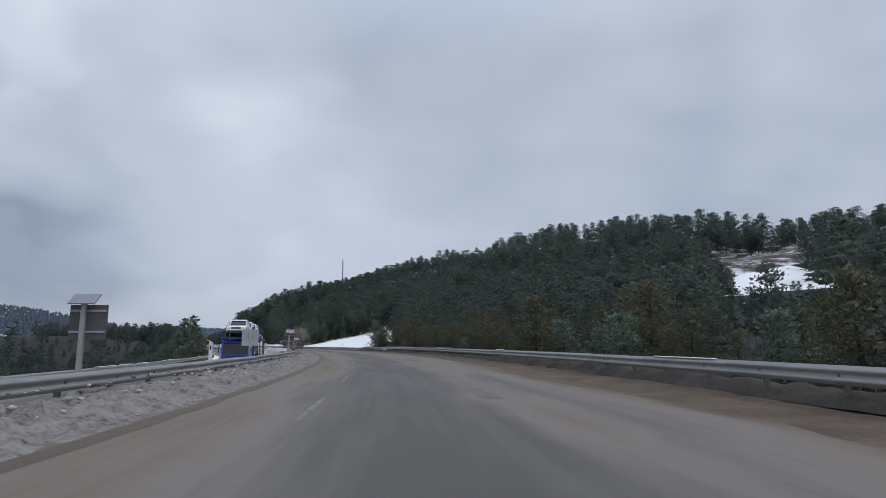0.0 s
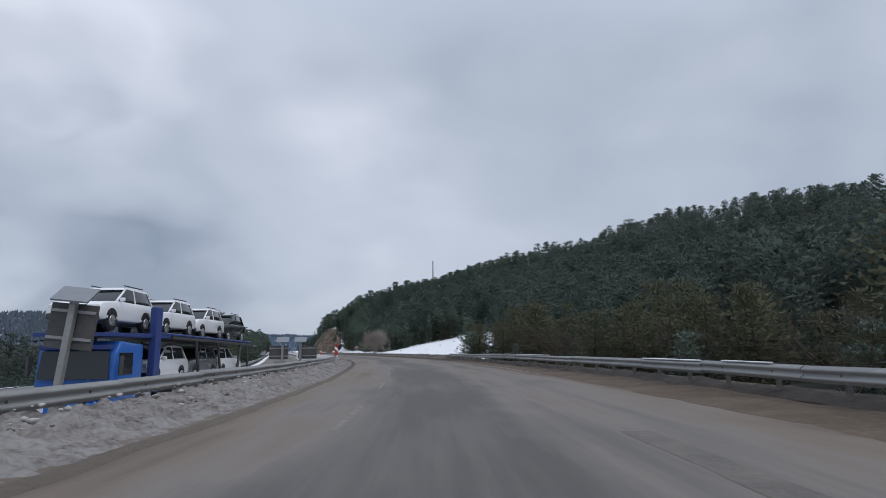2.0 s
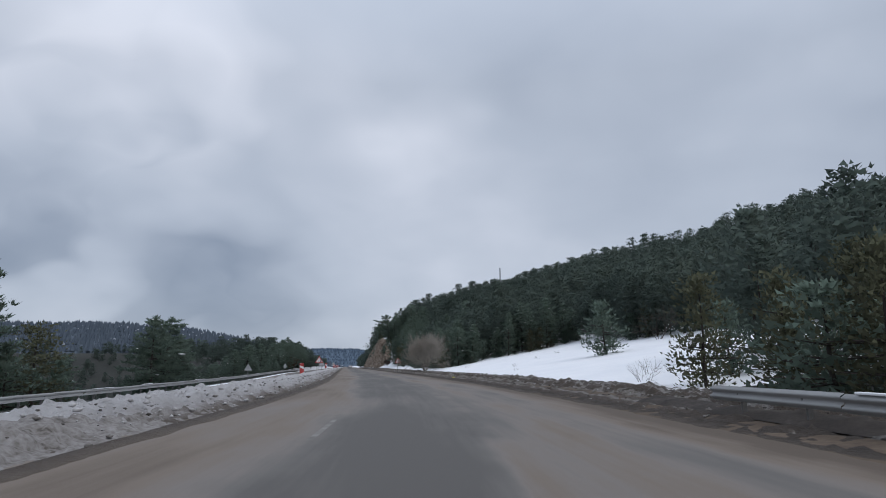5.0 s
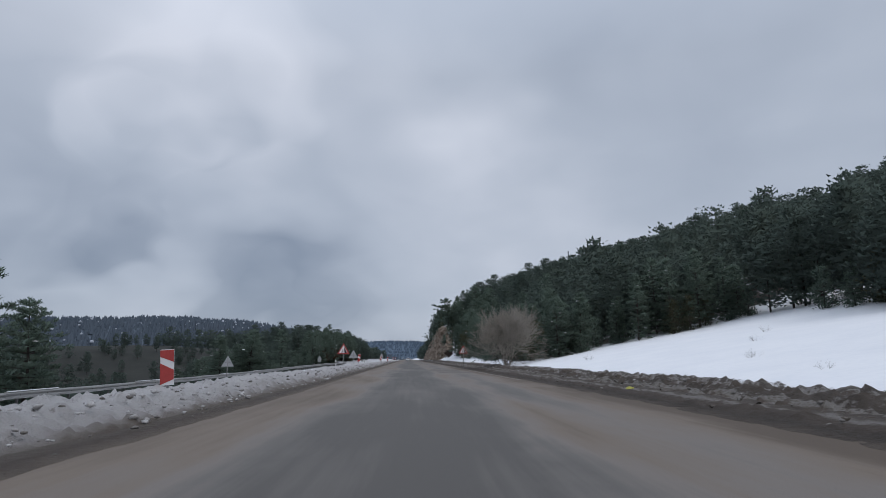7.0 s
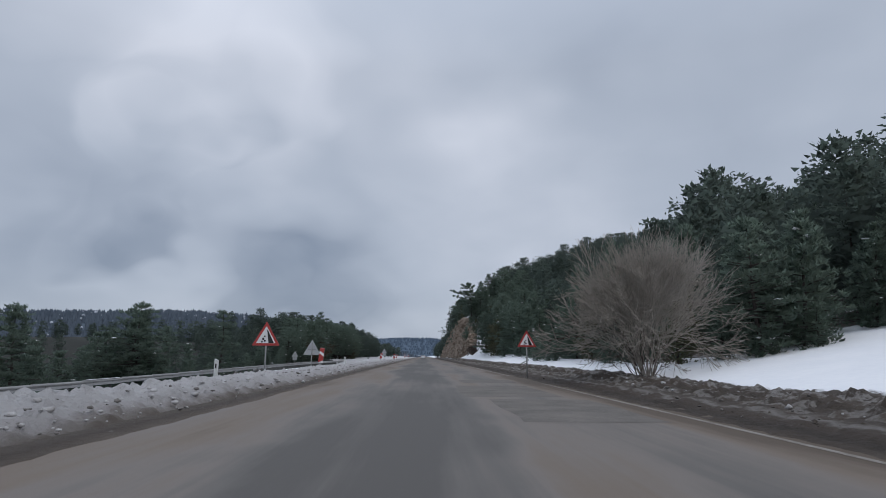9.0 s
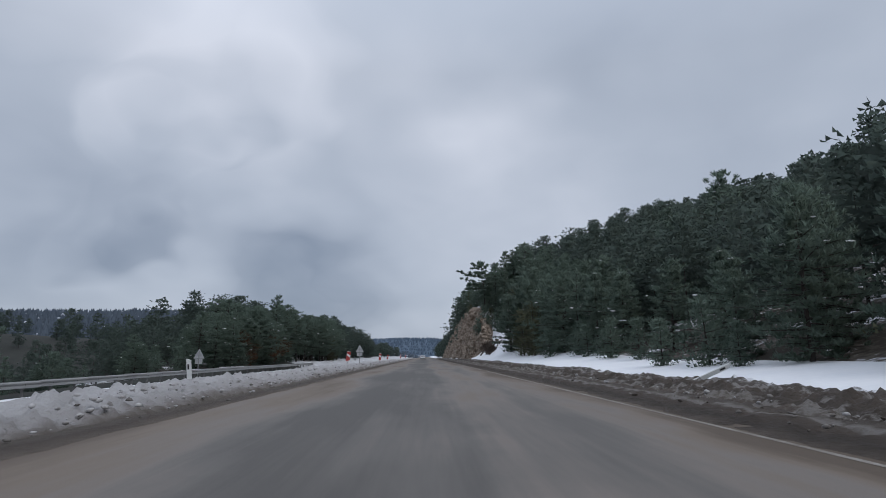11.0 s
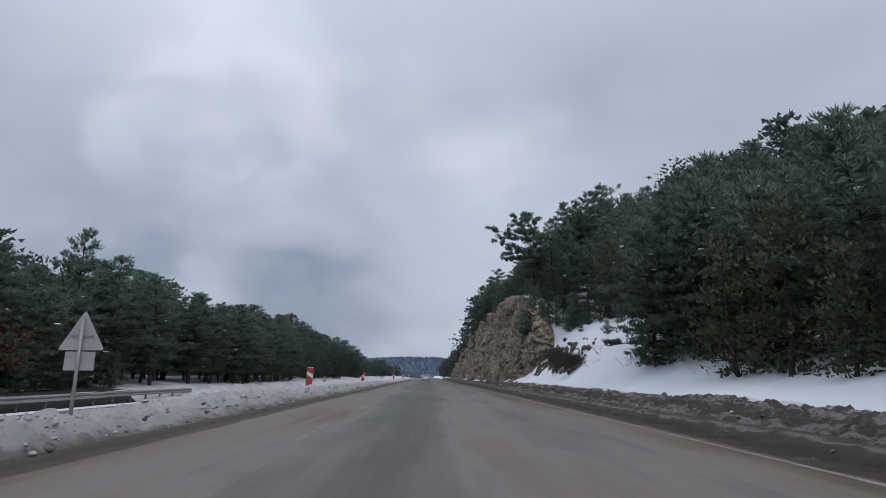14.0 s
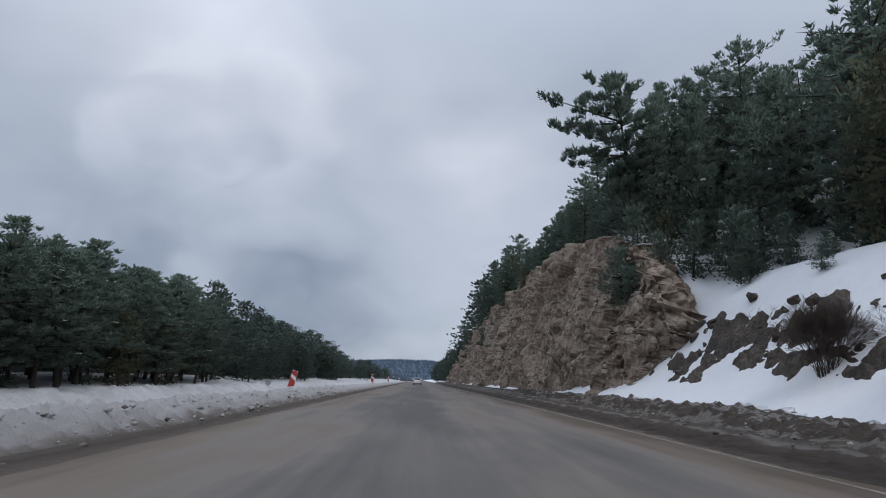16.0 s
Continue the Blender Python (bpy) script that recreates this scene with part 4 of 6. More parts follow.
os_, ov = np.arange(284, 308.5, 0.16), np.linspace(0, 1, 44)
oss, ovv = np.meshgrid(os_, ov, indexing="ij")
o_d = np.interp(oss, [284, 292, 308], [10.5, 10.5, 10.1]) + 2.8 * ovv
ob1, oh1 = stones(oss / 0.8, o_d / 0.55, 83)
ob2, oh2 = stones(oss / 0.35, o_d / 0.25, 87)
o_z = ground_z(oss, o_d) + 1.7 * (fractal(oss / 1.5 - 0.2 * o_d, o_d / 0.75, 85, 5, 0.62) + 0.34 * fractal(oss / 4.5, o_d / 3.0, 86, 2) - 0.605) + 0.42 * ob1 * (oh1 - 0.35) + 0.12 * ob2 * oh2 - 0.9 * (1 - np.sin(np.pi * ovv) ** 0.5) - 1.6 * (1 - ease(287, 292, oss))
outcrop = sheet("rock_outcrop", os_, o_d, o_z, M_OUTCROP, uv=False, smooth=False)
tagged(outcrop, "broken brown rock showing through the snow slope", "rock face", kind="structure")
BOULDERS = [boulder_mesh(k) for k in range(6)]
for k in range(34):
    s = rocks_rng.uniform(291, 307)
    d = rocks_rng.uniform(10.9, 13.4)
    q = 0.07 + 0.17 * rocks_rng.random() ** 1.6
    ob = new("boulder", BOULDERS[k % 6])
    ob.matrix_basis = at_road(s, d, float(ground_z(s, d)) - 0.1 * q, rocks_rng.uniform(0, 360)) @ pose(0, 0, 0, rocks_rng.uniform(-25, 25), 35, 0) @ Matrix.Diagonal((q * 1.1, q * 1.6, q * 0.8, 1))
    tagged(ob, "brown boulder sticking out of the snow slope", "rock", "boulders in the snow slope")

# ---- distant hills ----


def ridge_hill(name, centre, bearings, heights, radius, depth, mat, tree_mat, tree_n, tree_h, label, seed):
    """A long forested hill, seen across the valley: an arc of the given radius, with its crest heights by bearing (degrees left of +y)."""
    b = np.linspace(bearings[0], bearings[-1], 90)
    crest = np.interp(b, bearings, heights) + 5 * (fractal(b / 4.0, b * 0, seed) - 0.5)
    v = np.linspace(0, 1, 14)
    rr = radius + depth * (v[None] - 0.5) + 0 * b[:, None]
    z = -25 + (crest[:, None] + 25) * np.sin(np.pi * v[None] * 0.5 + 0 * b[:, None]) ** 0.8 + 4 * (fractal(b[:, None] * 0.7, v[None] * 6, seed + 2) - 0.5)
    z = np.where(v[None] > 0.97, -25, z)
    x, y = centre[0] - rr * np.sin(np.radians(b[:, None])), centre[1] + rr * np.cos(np.radians(b[:, None]))
    ob = new(name, mesh_from(name, np.stack([x, y, z], -1).reshape(-1, 3), grid_faces(*z.shape), mat))
    tagged(ob, label, "hill", kind="structure")
    r = np.random.default_rng(seed)
    tb, tv = r.uniform(b.min(), b.max(), tree_n), r.uniform(0.25, 0.93, tree_n)
    far_v = (tv * 13).astype(int)
    zi = z[np.clip(np.searchsorted(b, tb), 0, 89), far_v]
    tr = radius + depth * (far_v / 13.0 - 0.5) + r.uniform(-0.5, 0.5, tree_n) * depth / 13
    tx, ty = centre[0] - tr * np.sin(np.radians(tb)), centre[1] + tr * np.cos(np.radians(tb))
    h = tree_h * r.uniform(0.7, 1.3, tree_n)
    ang = np.arange(5) * 1.2566
    cone = np.stack([np.concatenate([np.cos(ang), [0]]), np.concatenate([np.sin(ang), [0]]), np.array([0.0] * 5 + [1])], -1)
    vv = cone[None] * np.stack([h * 0.36, h * 0.36, h], -1)[:, None] + np.stack([tx, ty, zi - 2], -1)[:, None]
    ff = np.array([[i, (i + 1) % 5, 5] for i in range(5)])
    ff = ff[None] + (np.arange(tree_n) * 6)[:, None, None]
    trees = new(name + "_trees", mesh_from(name + "_trees", vv.reshape(-1, 3), ff.reshape(-1, 3), tree_mat, smooth=False))
    tagged(trees, "distant dark conifer forest on the hill", "forest", kind="stuff")
    return np.stack([tx, ty, zi + h * 0.4], -1), r


spots, r = ridge_hill("hill_valley", (-20, 100), [22, 27, 31, 38, 44, 50, 60, 80], [-14, 4, 24, 44, 50, 48, 42, 40], 700, 320, M_HAZE, M_HAZE, 9500, 6.5, "forested hill across the valley, haze put into its colour", 91)
pick = r.permutation(len(spots))[:420]
blobs("distant_snow_patches", spots[pick] + np.array([0, 0, 1.0]), 0.5 + 1.5 * r.random(420) ** 2, M_HAZE_SNOW, flat=0.9, seed=17, label="small snow patches among distant trees", category="snow patches")
hx, hy = world_xy(160, 0)
ridge_hill("hill_ahead", (float(hx), float(hy)), [10, 20, 24, 26, 29, 33, 40], [40, 44, 48, 50, 46, 39, 24], 1500, 500, M_HAZE_FAR, M_HAZE_FAR, 5000, 6, "remote hill beyond the end of the road, haze painted blue-grey", 97)

# ---- trees ----


def tufts(rng, centres, n, size, out, spread=0.4, flat=0.55, blade=0.62, plume=False):
    """A cushion of n needle brushes round each centre; as a plume they fan from the shoot's tip."""
    c = np.repeat(centres, n, 0)
    big = np.repeat(rng.uniform(0.65, 1.35, (len(centres), 1)), n, 0)
    ball_p = rng.normal(size=(len(c), 3))
    ball_p *= (rng.random((len(c), 1)) ** 0.45) / np.linalg.norm(ball_p, axis=1, keepdims=True)
    off = ball_p * np.array([1, 1, flat])
    dirs = off * 0.9 + rng.normal(size=(len(c), 3)) * 0.3 + np.repeat(out, n, 0) * 0.3 + np.array([0, 0, 0.8])
    dirs /= np.linalg.norm(dirs, axis=1, keepdims=True)
    side = np.cross(dirs, rng.normal(size=(len(c), 3)))
    side /= np.linalg.norm(side, axis=1, keepdims=True) + 1e-6
    ln = size * blade * rng.uniform(0.6, 1.15, (len(c), 1))
    base = c + off * size * 1.25 * big - dirs * ln * 0.5
    if plume:
        ln = ln * 1.3
        base = c + off * size * np.array([0.62, 0.62, 0.8]) * big - dirs * ln * 0.35
    w = ln * spread * rng.uniform(0.7, 1.2, (len(c), 1))
    tri = np.stack([base - side * w, base + side * w, base + dirs * ln], 1)
    return tri.reshape(-1, 3), ball_p


def sticks(segments, sides=3):
    """Tapered prisms for segments (p, q, r0, r1)."""
    p, q = np.array([s[0] for s in segments], float), np.array([s[1] for s in segments], float)
    r0, r1 = np.array([s[2] for s in segments]), np.array([s[3] for s in segments])
    ax = q - p
    ax /= np.linalg.norm(ax, axis=1, keepdims=True) + 1e-9
    ref = np.where(np.abs(ax[:, 2:3]) > 0.9, np.array([[1.0, 0, 0]]), np.array([[0, 0, 1.0]]))
    u = np.cross(ax, ref)
    u /= np.linalg.norm(u, axis=1, keepdims=True) + 1e-9
    w = np.cross(ax, u)
    a = np.arange(sides) * 2 * np.pi / sides
    ring = np.cos(a)[None, :, None] * u[:, None] + np.sin(a)[None, :, None] * w[:, None]
    v = np.concatenate([p[:, None] + ring * r0[:, None, None], q[:, None] + ring * r1[:, None, None]], 1)
    f = np.array([[i, (i + 1) % sides, sides + (i + 1) % sides, sides + i] for i in range(sides)])
    f = f[None] + (np.arange(len(segments)) * 2 * sides)[:, None, None]
    return v.reshape(-1, 3), f.reshape(-1, 4)


def pine_shape(seed, height, bare, radius, gap, limbs, per_limb, n, size, droop=0.0, top_flat=0.0, spread=0.4, ragged=0.5, core=120, bough=0.17, blade=0.62, plume=False, lop=0.0):
    """Trunk, limbs and needle sprays of a pine. bare: the share of its height below the crown."""
    rng = np.random.default_rng(seed)
    lean = rng.normal(size=2) * 0.02
    segs, centres, outs, inner = [], [], [], []
    zs = np.linspace(0, height * 0.97, 9)
    wig = np.cumsum(rng.normal(size=(9, 2)) * 0.05 * height / 12, 0)
    axis = np.stack([lean[0] * zs + wig[:, 0], lean[1] * zs + wig[:, 1], zs], -1)
    r_base = 0.011 * height + 0.02
    trunk = [(axis[i], axis[i + 1], r_base * (1 - zs[i] / height * 0.9), r_base * (1 - zs[i + 1] / height * 0.9)) for i in range(8)]

    def on_axis(z):
        return np.array([np.interp(z, zs, axis[:, 0]), np.interp(z, zs, axis[:, 1]), z])

    z = height * bare
    while z < height * 0.985:
        f = (z - height * bare) / (height * (1 - bare))
        prof = (0.55 + 0.45 * min(1, f / 0.25)) * (1 - f ** (2.1 + 2 * top_flat)) + 0.08
        shift_a, tier = rng.uniform(0, 6.283), rng.uniform(1 - ragged * 0.5, 1 + ragged * 0.25)
        for k in range(limbs):
            a = shift_a + 6.283 * (k + rng.uniform(-0.4, 0.4)) / limbs
            ln = radius * prof * tier * rng.uniform(0.6, 1.12) * (1 - lop * math.cos(a))
            up = -0.05 - droop + 0.55 * f * f + rng.normal() * 0.10
            d = np.array([math.cos(a), math.sin(a), up])
            p = on_axis(z + rng.uniform(-0.3, 0.3) * gap)
            q = p + d * ln
            if ln > min(1.7, radius * 0.65):
                segs.append((p, q, 0.02 + 0.012 * ln, 0.008))
            m = max(2, int(per_limb * ln / radius + 1.5))
            for j in range(m):
                u = 0.30 + 0.70 * (j + rng.random() * 0.6) / m
                centres.append(p + d * ln * u + rng.normal(size=3) * np.array([0.2, 0.2, 0.05]) * (0.5 + ln * 0.22) + np.array([0, 0, 0.16 * u]))
                outs.append(d)
        z += gap * rng.uniform(0.75, 1.25)
    # inner boughs close the middle of the crown
    for j in range(core):
        f = rng.random() ** 1.2 * 0.86
        zc = height * (bare + (1 - bare) * f)
        prof = (0.55 + 0.45 * min(1, f / 0.25)) * (1 - f ** (2.1 + 2 * top_flat)) + 0.08
        a = rng.uniform(0, 6.283)
        rr = radius * prof * rng.uniform(0.2, 0.66 if plume else 0.80) * (1 - lop * math.cos(a))
        c = on_axis(zc) + np.array([math.cos(a) * rr, math.sin(a) * rr, 0])
        e1 = np.array([-math.sin(a), math.cos(a), rng.normal() * 0.2]) * radius * prof * bough
        e2 = np.array([math.cos(a) * 0.5, math.sin(a) * 0.5, rng.uniform(0.5, 1.0)]) * min(radius * prof, gap * 1.2) * bough * 1.9
        inner.append(np.stack([c - e1, c + e1, c + e2]))
    centres.append(on_axis(height * 0.99))
    outs.append(np.array([0, 0, 1.0]))
    centres, outs = np.array(centres), np.array(outs)
    leaves, round_off = tufts(rng, centres, n, size, outs, spread, blade=blade, plume=plume)
    tri = np.concatenate([leaves] + inner)
    mid = tri.reshape(-1, 3, 3).mean(1)
    out = (mid - np.array([0, 0, height * (bare + 0.35 * (1 - bare))])) / np.array([radius, radius, height * 0.5])
    out /= np.linalg.norm(out, axis=1, keepdims=True) + 1e-6
    soft = 0.75 * out + np.array([0, 0, 0.35])
    soft[: len(round_off)] += 0.7 * round_off
    soft /= np.linalg.norm(soft, axis=1, keepdims=True) + 1e-6
    return trunk, segs, tri, centres, soft


def pine_thing(name, seed, mat, label, snow=0, spread=0.34, **shape):
    trunk, segs, tri, centres, soft = pine_shape(seed, spread=spread, **shape)
    ob = thing(name, Matrix(), label, "pine tree")
    tv, tf = sticks(trunk, 7)
    lv, lf = sticks(segs, 3)
    me = mesh_from("trunk", np.concatenate([tv, lv]), np.concatenate([tf, lf + len(tv)]), M_BARK)
    part("trunk", me, M_BARK, ob)
    part("crown", mesh_from("crown", tri, np.arange(len(tri)).reshape(-1, 3), mat, soft=soft), mat, ob)
    if snow:
        rng = np.random.default_rng(seed + 5)
        pick = rng.permutation(len(centres))[:snow]
        c = centres[pick] + np.array([0, 0, shape["size"] * 0.45])
        v = bv[None] * (1 + 0.9 * (rng.random((snow, len(bv), 1)) - 0.5)) * (0.08 + 0.16 * rng.random((snow, 1, 1)) ** 1.5) * np.array([1.5, 1.0, 0.4]) + c[:, None]
        f = bf[None] + (np.arange(snow) * len(bv))[:, None, None]
        tagged(part("snow_load", mesh_from("snow_load", v.reshape(-1, 3), f.reshape(-1, 3), M_SNOW), M_SNOW, ob, "clumps of snow"), kind="stuff")
    return ob


DARK = "dark green pine at the forest edge"
SHAPES = [
    (101, ", broad crown", dict(snow=6, height=11.0, bare=0.05, radius=3.3, gap=0.66, limbs=6, per_limb=4)),
    (102, ", tall with a bare trunk", dict(snow=5, height=13.0, bare=0.14, radius=3.1, gap=0.72, limbs=6, per_limb=4, top_flat=0.4)),
    (103, ", slender", dict(snow=6, height=9.5, bare=0.04, radius=2.5, gap=0.64, limbs=6, per_limb=3)),
    (104, ", layered flat top", dict(snow=6, height=12.0, bare=0.15, radius=3.5, gap=0.84, limbs=6, per_limb=4, top_flat=0.8, ragged=0.8)),
    (105, ", open crown in layers", dict(snow=5, height=11.5, bare=0.07, radius=3.0, gap=0.86, limbs=5, per_limb=4, top_flat=0.2, ragged=1.0)),
]
PINES = [pine_thing("pine_tree", k, M_NEEDLE, DARK + text, plume=True, n=21, size=0.46, blade=0.56, spread=0.17, core=420, bough=0.085, **{**shape, "per_limb": shape["per_limb"] + 2}) for k, text, shape in SHAPES]
PINES_OFF = [pine_thing("pine_tree", k + 40, M_NEEDLE, DARK + text, plume=True, n=15, size=0.52, blade=0.56, spread=0.22, core=320, bough=0.10, **{**shape, "per_limb": 4}) for k, text, shape in SHAPES]
YOUNG = [
    pine_thing("young_pine", 111, M_NEEDLE_YOUNG, "olive-green young pine with branches down to the ground", height=4.6, bare=0.05, radius=1.5, gap=0.45, limbs=6, per_limb=2, n=11, size=0.42, blade=0.46, core=36),
    pine_thing("young_pine", 112, M_NEEDLE, "small dark pine sapling on the slope", height=3.2, bare=0.05, radius=1.1, gap=0.40, limbs=6, per_limb=2, n=10, size=0.37, blade=0.5, core=30),
    pine_thing("young_pine", 113, M_NEEDLE_YOUNG, "olive-green bushy young pine", height=6.0, bare=0.05, radius=1.9, gap=0.5, limbs=6, per_limb=3, n=10, size=0.44, blade=0.45, core=40),
]
LONE = pine_thing("lone_pine", 121, M_NEEDLE, "tall layered pine leaning over the brow of the rock face", snow=5, height=9.9, bare=0.30, radius=3.0, gap=0.86, limbs=7, per_limb=7, plume=True, n=34, size=0.5, blade=0.5, spread=0.2, core=70, bough=0.10, top_flat=0.9, ragged=1.0, lop=0.36)


def bush_shape(seed, height, spread, forks, levels, r0, stems, thin=0.0, fan=0.48, first=(0.26, 0.34), keep=(0.62, 0.88)):
    rng = np.random.default_rng(seed)
    segs, thick = [], []

    def grow(p, d, ln, r, level):
        q = p
        out = thick if level > levels - 2 else segs
        for _ in range(2):
            d = d + rng.normal(size=3) * 0.14 + np.array([0, 0, 0.05])
            d /= np.linalg.norm(d)
            q2 = q + d * ln / 2
            out.append((q, q2, r, r * 0.8))
            q, r = q2, r * 0.8
        if level:
            for _ in range(forks):
                nd = d + rng.normal(size=3) * fan
                nd /= np.linalg.norm(nd)
                grow(q, nd, ln * rng.uniform(*keep), max(r * 0.62, thin), level - 1)

    for k in range(stems):
        a = rng.uniform(0, 6.283)
        d = np.array([math.cos(a) * spread, math.sin(a) * spread, 1.0])
        grow(np.array([math.cos(a) * 0.15, math.sin(a) * 0.15, -0.1]), d / np.linalg.norm(d), height * rng.uniform(*first), r0, levels)
    return thick, segs


def bush_thing(name, seed, mat, label, category="bush", leaves=None, leaf_n=0, **shape):
    ob = thing(name, Matrix(), label, category)
    thick, segs = bush_shape(seed, **shape)
    v, f = sticks(thick, 4)
    tagged(part("branch_frame", mesh_from("branch_frame", v, f, mat), mat, ob), kind="stuff")
    v, f = sticks(segs, 3)
    tagged(part("twig_crown", mesh_from("twig_crown", v, f, mat), mat, ob), kind="stuff")
    if leaves:
        rng = np.random.default_rng(seed + 1)
        tips = np.array([s[1] for s in segs[len(segs) // 3:]])
        c = tips[rng.permutation(len(tips))[:leaf_n]]
        tri, _ = tufts(rng, c, 3, 0.30, np.zeros_like(c) + np.array([0, 0, 0.3]))
        part("dry_foliage", mesh_from("dry_foliage", tri, np.arange(len(tri)).reshape(-1, 3), leaves, smooth=False), leaves, ob, "russet withered leaves")
    return ob


BIG_BUSH = bush_thing("bare_tree", 131, M_TWIG, "leafless grey-brown tree with a wide fan of twigs", "bare tree", height=8.0, spread=0.30, forks=3, levels=5, r0=0.045, stems=22, thin=0.012, fan=0.33, first=(0.11, 0.17), keep=(0.80, 1.02))
DENSE = bush_thing("dark_bush", 135, M_TWIG_DARK, "dense dark leafless bush on the snow slope", height=2.7, spread=0.13, forks=4, levels=3, r0=0.013, stems=70, thin=0.005, fan=0.30)
BARE = bush_thing("bare_bush", 132, M_TWIG_DARK, "leafless brown roadside bush", height=4.6, spread=0.6, forks=3, levels=3, r0=0.035, stems=5, thin=0.013)
SHRUB = bush_thing("bare_shrub", 133, M_TWIG_DARK, "small leafless shrub standing in the snow", height=1.5, spread=0.8, forks=3, levels=2, r0=0.012, stems=8)
RUSSET = bush_thing("russet_oak", 134, M_TWIG_DARK, "young oak with russet withered leaves", "oak tree", M_RUST_LEAF, 700, height=5.5, spread=0.5, forks=3, levels=4, r0=0.05, stems=4)

used = set()


def plant(ob, s, d, size=1.0, turn=0.0, sink=0.1, lean=0.0, z=None, wide=1.0):
    """Stand a copy of a plant on the ground; the first time the plant itself."""
    base = float(ground_z(s, d)) if z is None else z
    m = at_road(s, d, base - sink) @ pose(0, 0, 0, lean, 0, turn) @ Matrix.Diagonal((size * wide, size * wide, size, 1))
    if ob.name not in used:
        used.add(ob.name)
        ob.matrix_basis = m
        return ob
    c = copy_thing(ob, m)
    c.matrix_basis = m
    return c


rng = np.random.default_rng(40)


def scatter(kinds, n, s_range, d_range, size=(0.8, 1.15), apart=2.2, taken=None, weights=None, group="", wide=1.15):
    """Plants at random places in a stretch, at least so far apart."""
    taken = [] if taken is None else taken
    tries = 0
    made = 0
    while made < n and tries < n * 40:
        tries += 1
        s, d = rng.uniform(*s_range), rng.uniform(*d_range)
        if any((s - a) ** 2 + (d - b) ** 2 < apart**2 for a, b in taken):
            continue
        taken.append((s, d))
        # low growth where the view opens to the clearing
        low = 0.6 if s < 80 and d > 11 and abs(s - 0.95 * d - 7) < 9 else 1.0
        ob = plant(kinds[rng.choice(len(kinds), p=weights)], s, d, low * rng.uniform(*size), rng.uniform(0, 360), wide=wide * rng.uniform(0.9, 1.12))
        if group:
            tagged(ob, group=group)
        made += 1
    return taken


EDGE = "pines at the forest edge"
TALL = [pine_thing("pine_tree", k + 20, M_NEEDLE, "dark green roadside pine with a bare lower trunk", plume=True, n=20, size=0.46, blade=0.56, spread=0.18, core=380, bough=0.085, **{**shape, "bare": 0.17, "per_limb": 6}) for k, text, shape in (SHAPES[1], SHAPES[3], SHAPES[4])]
# scrub and young pines behind the roadside guardrail
t1 = scatter(YOUNG, 84, (0, 110), (9.6, 19), (0.55, 1.05), 1.35, weights=[0.4, 0.3, 0.3], group="young pines behind the guardrail", wide=1.55)
scatter([BARE], 20, (2, 92), (9.4, 17), (0.6, 1.0), 1.8, group="bare bushes behind the guardrail")
# upper edge of the snow field
scatter(YOUNG, 22, (116, 184), (33.5, 38), (0.7, 1.1), 1.6, weights=[0.1, 0.8, 0.1], group="saplings at the forest edge")
scatter(YOUNG, 26, (98, 117), (9.6, 24), (0.8, 1.1), 1.3, weights=[0.2, 0.3, 0.5], group="young pines behind the guardrail")
# forest beside the straight
scatter(PINES, 14, (196, 250), (14.5, 18), (0.5, 0.75), 2.3, weights=[0.4, 0.06, 0.34, 0.06, 0.14], group=EDGE)
scatter(PINES_OFF, 12, (185, 189), (12.5, 37), (0.5, 0.7), 2.0, group=EDGE, wide=1.25)
scatter(YOUNG, 16, (184.5, 190), (12.5, 36), (0.6, 1.1), 1.4, weights=[0.1, 0.8, 0.1], group="saplings at the forest edge")
scatter(PINES, 28, (246, 284), (14.4, 25), (0.6, 0.88), 2.3, weights=[0.4, 0.06, 0.34, 0.06, 0.14], group=EDGE)
scatter(YOUNG, 20, (192, 264), (12.4, 15.5), (0.5, 1.0), 1.9, weights=[0.2, 0.7, 0.1], group="saplings at the forest edge")
# on the brow of the cutting and above the snow slope
scatter(PINES, 16, (318, 360), (12.6, 16), (0.38, 0.58), 1.9, group=EDGE)
scatter(PINES, 20, (316, 360), (16.5, 23), (0.52, 0.76), 1.9, group=EDGE)
scatter(PINES_OFF, 8, (358, 390), (11.6, 15), (0.62, 0.92), 2.2, group=EDGE)
scatter(PINES, 20, (278, 299), (17.2, 27), (0.6, 0.82), 1.7, group=EDGE)
scatter(PINES, 20, (299, 320), (17.2, 27), (0.72, 1.0), 1.7, group=EDGE)
scatter(YOUNG, 10, (316, 400), (12.0, 13.6), (0.6, 1.0), 2.2, weights=[0.1, 0.8, 0.1], group="saplings on the brow")
# left-hand forest
scatter(PINES_OFF, 16, (196, 226), (-28, -21.5), (0.36, 0.48), 2.2, group=EDGE, wide=1.3)
scatter(PINES_OFF, 9, (224, 243), (-23, -20.6), (0.13, 0.20), 1.6, group=EDGE, wide=1.5)
scatter(PINES, 5, (241, 250), (-23.0, -20.2), (0.24, 0.34), 1.6, weights=[0.5, 0.0, 0.4, 0.0, 0.1], group=EDGE, wide=1.4)
scatter(PINES, 9, (250, 262), (-22.5, -19.8), (0.40, 0.54), 1.6, group=EDGE, wide=1.35)
plant(PINES[0], 191.5, -20.8, 0.50, 40, wide=1.35)
plant(PINES[0], 204.0, -20.8, 0.60, 160, wide=1.5)
plant(PINES[2], 206.5, -21.6, 0.62, 10, wide=1.5)
plant(PINES[4], 223.0, -21.0, 0.62, 10, wide=1.3)
